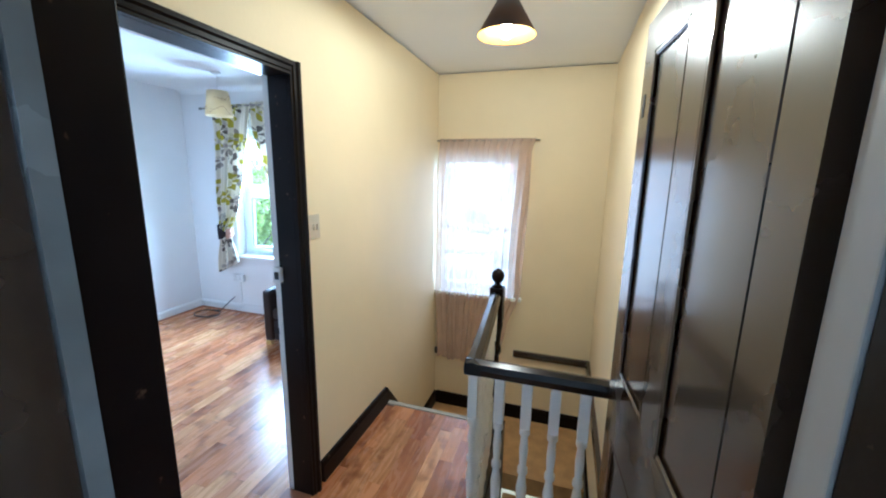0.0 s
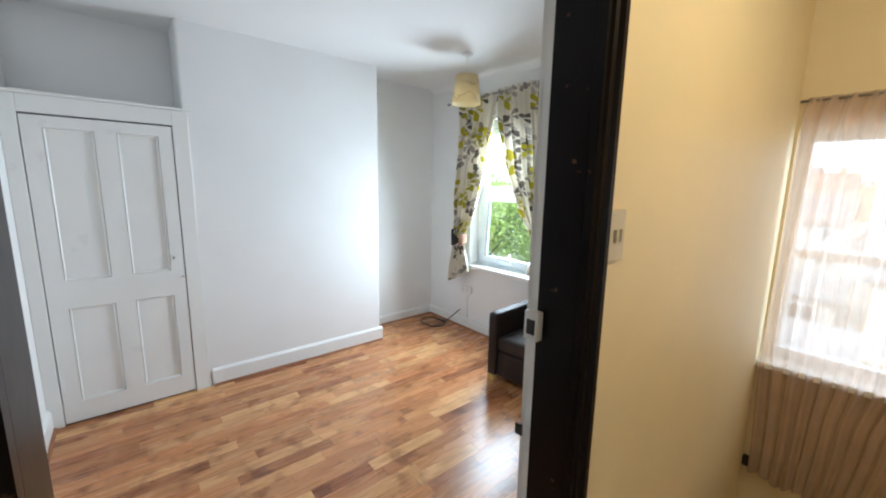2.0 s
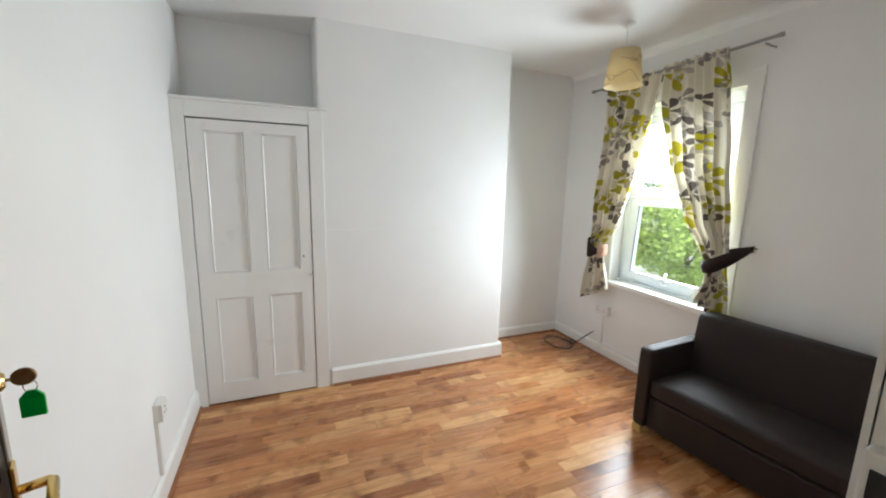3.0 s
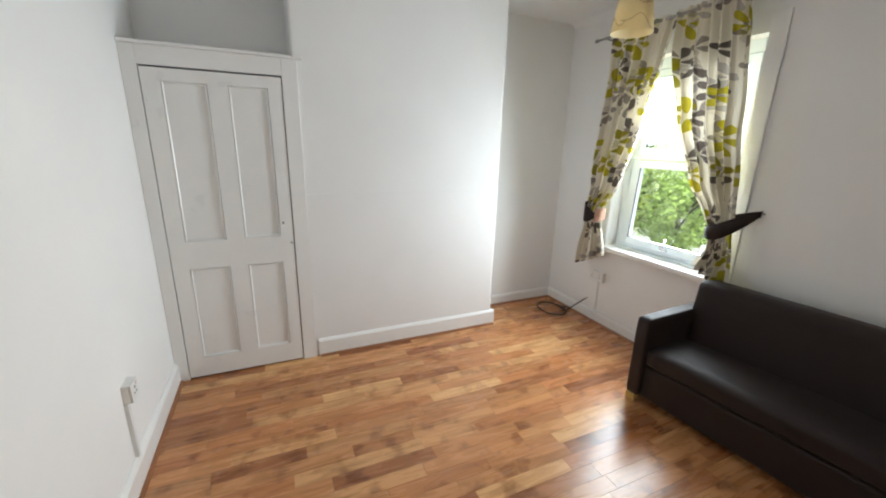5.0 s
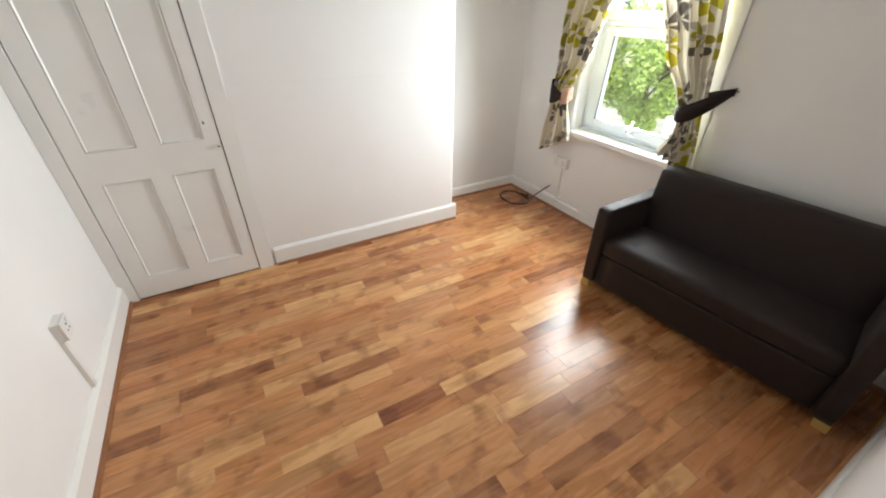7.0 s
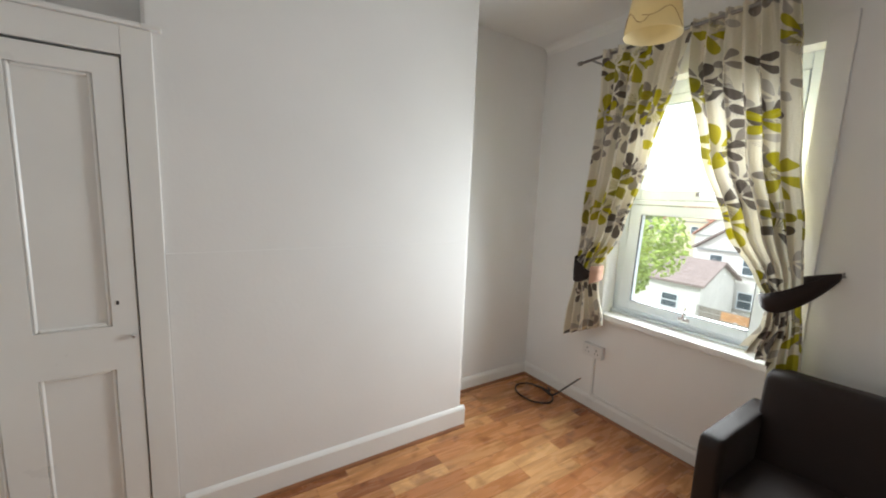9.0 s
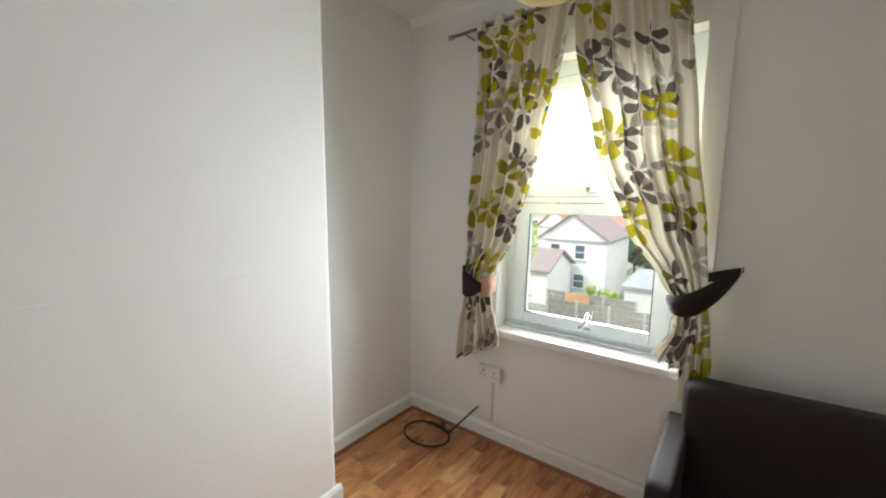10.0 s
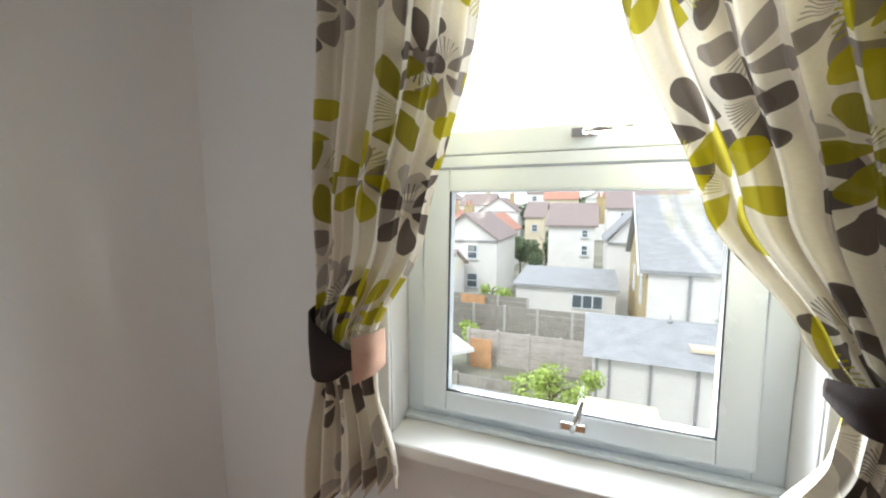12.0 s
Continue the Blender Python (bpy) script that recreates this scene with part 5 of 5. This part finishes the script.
tree("low green garden bush", -8.0, 23.5, 1.9, (0.9, 0.8, 0.9), 1600, 0.08, 6, M_LEAF, "bush", "bush")
tree("dark green tree between far houses", -9.5, 41, 4.6, (2.0, 2.0, 1.9), 3500, 0.16, 7, M_LEAFD)
tree("dark green tree between far houses", -7.6, 46, 5.0, (2.2, 2.0, 2.0), 3500, 0.18, 8, M_LEAFD)
tree("dark green tree between far houses", -12.0, 70, 6.5, (4.5, 3.0, 2.6), 4500, 0.25, 9, M_LEAFD)

for k, (hx, hy, he, rf_) in enumerate(((-30, 62, -4.6, M_REDTILE), (-24, 75, -3.6, M_TILE), (-17.5, 66, -4.0, M_TILE), (-9, 84, -3.0, M_REDTILE), (-1, 78, -2.6, M_TILE), (8, 70, -2.2, M_SLATE), (-36, 88, -3.2, M_TILE), (-15, 100, -2.4, M_TILE), (3, 104, -2.0, M_TILE))):
    house("far pale house among trees under a tiled roof", hx - 3.2, hx + 3.2, hy, hy + 7, -10.2, he, he + 2.2, M_RENDER if k % 3 else M_CREAM, rf_, ((hx - 1.4, he - 1.3, 1.0, 1.1), (hx + 1.4, he - 1.3, 1.0, 1.1)), (hx + 1.5, hy + 3.5, he + 2.9), bool(k % 2))
wd_me = bpy.data.meshes.new("far_woods")
wv, wf = [], []
for k, (cx, cy) in enumerate([(-140 + 13 * q + 5 * math.sin(q * 2.1), 135 + 9 * math.sin(q * 1.7)) for q in range(22)]):
    me_ = leaf_cloud((cx, cy, -7.5 + rise(cy) + 1.0 * math.sin(k * 1.3)), (9, 5, 4.6), 420, 0.75, 50 + k, 7)
    o_ = len(wv)
    wv += [tuple(v.co) for v in me_.vertices]
    wf += [tuple(o_ + i for i in p.vertices) for p in me_.polygons]
    bpy.data.meshes.remove(me_)
wd_me.from_pydata(wv, [], wf)
wd_me.materials.append(M_LEAFD)
tagged(new("far_woods", wd_me), "belt of dull green far trees", "trees", kind="stuff")

# ---- laminate strips, each its own piece ----
rngp = random.Random(21)
PW = 0.081
LENGTHS = [0.32, 0.42, 0.50, 0.56, 0.63]
strip_mesh = {}
for L in LENGTHS:
    bm = boxes((0.0004, PW - 0.0004, 0.0004, L - 0.0004, -0.006, 0.0))
    strip_mesh[L] = mesh_of("strip", bm, M_PLANK)


def lay(parent, x0, x1, y0, y1):
    x = x0
    while x < x1 - 0.01:
        y = y0 - rngp.uniform(0, 0.3)
        while y < y1 - 0.005:
            L = rngp.choice(LENGTHS)
            ya, yb, xb = max(y, y0), min(y + L, y1), min(x + PW, x1)
            if yb - ya > 0.03:
                if ya == y and yb == y + L and xb == x + PW:
                    ob = new("strip", strip_mesh[L])
                else:
                    ob = new("strip", mesh_of("strip", boxes((0.0004, xb - x - 0.0004, 0.0004, yb - ya - 0.0004, -0.006, 0.0)), M_PLANK))
                ob.location = (x, ya, 0.0)
                ob.parent = parent
            y += L
        x += PW


lay(floor, XC, XE, YS, YN)
lay(floor, XW, XC, 2.785, YN)
lay(landing, XH, -0.17, 0.43, 2.558)
lay(landing, -0.17, XR, 0.43, 1.584)
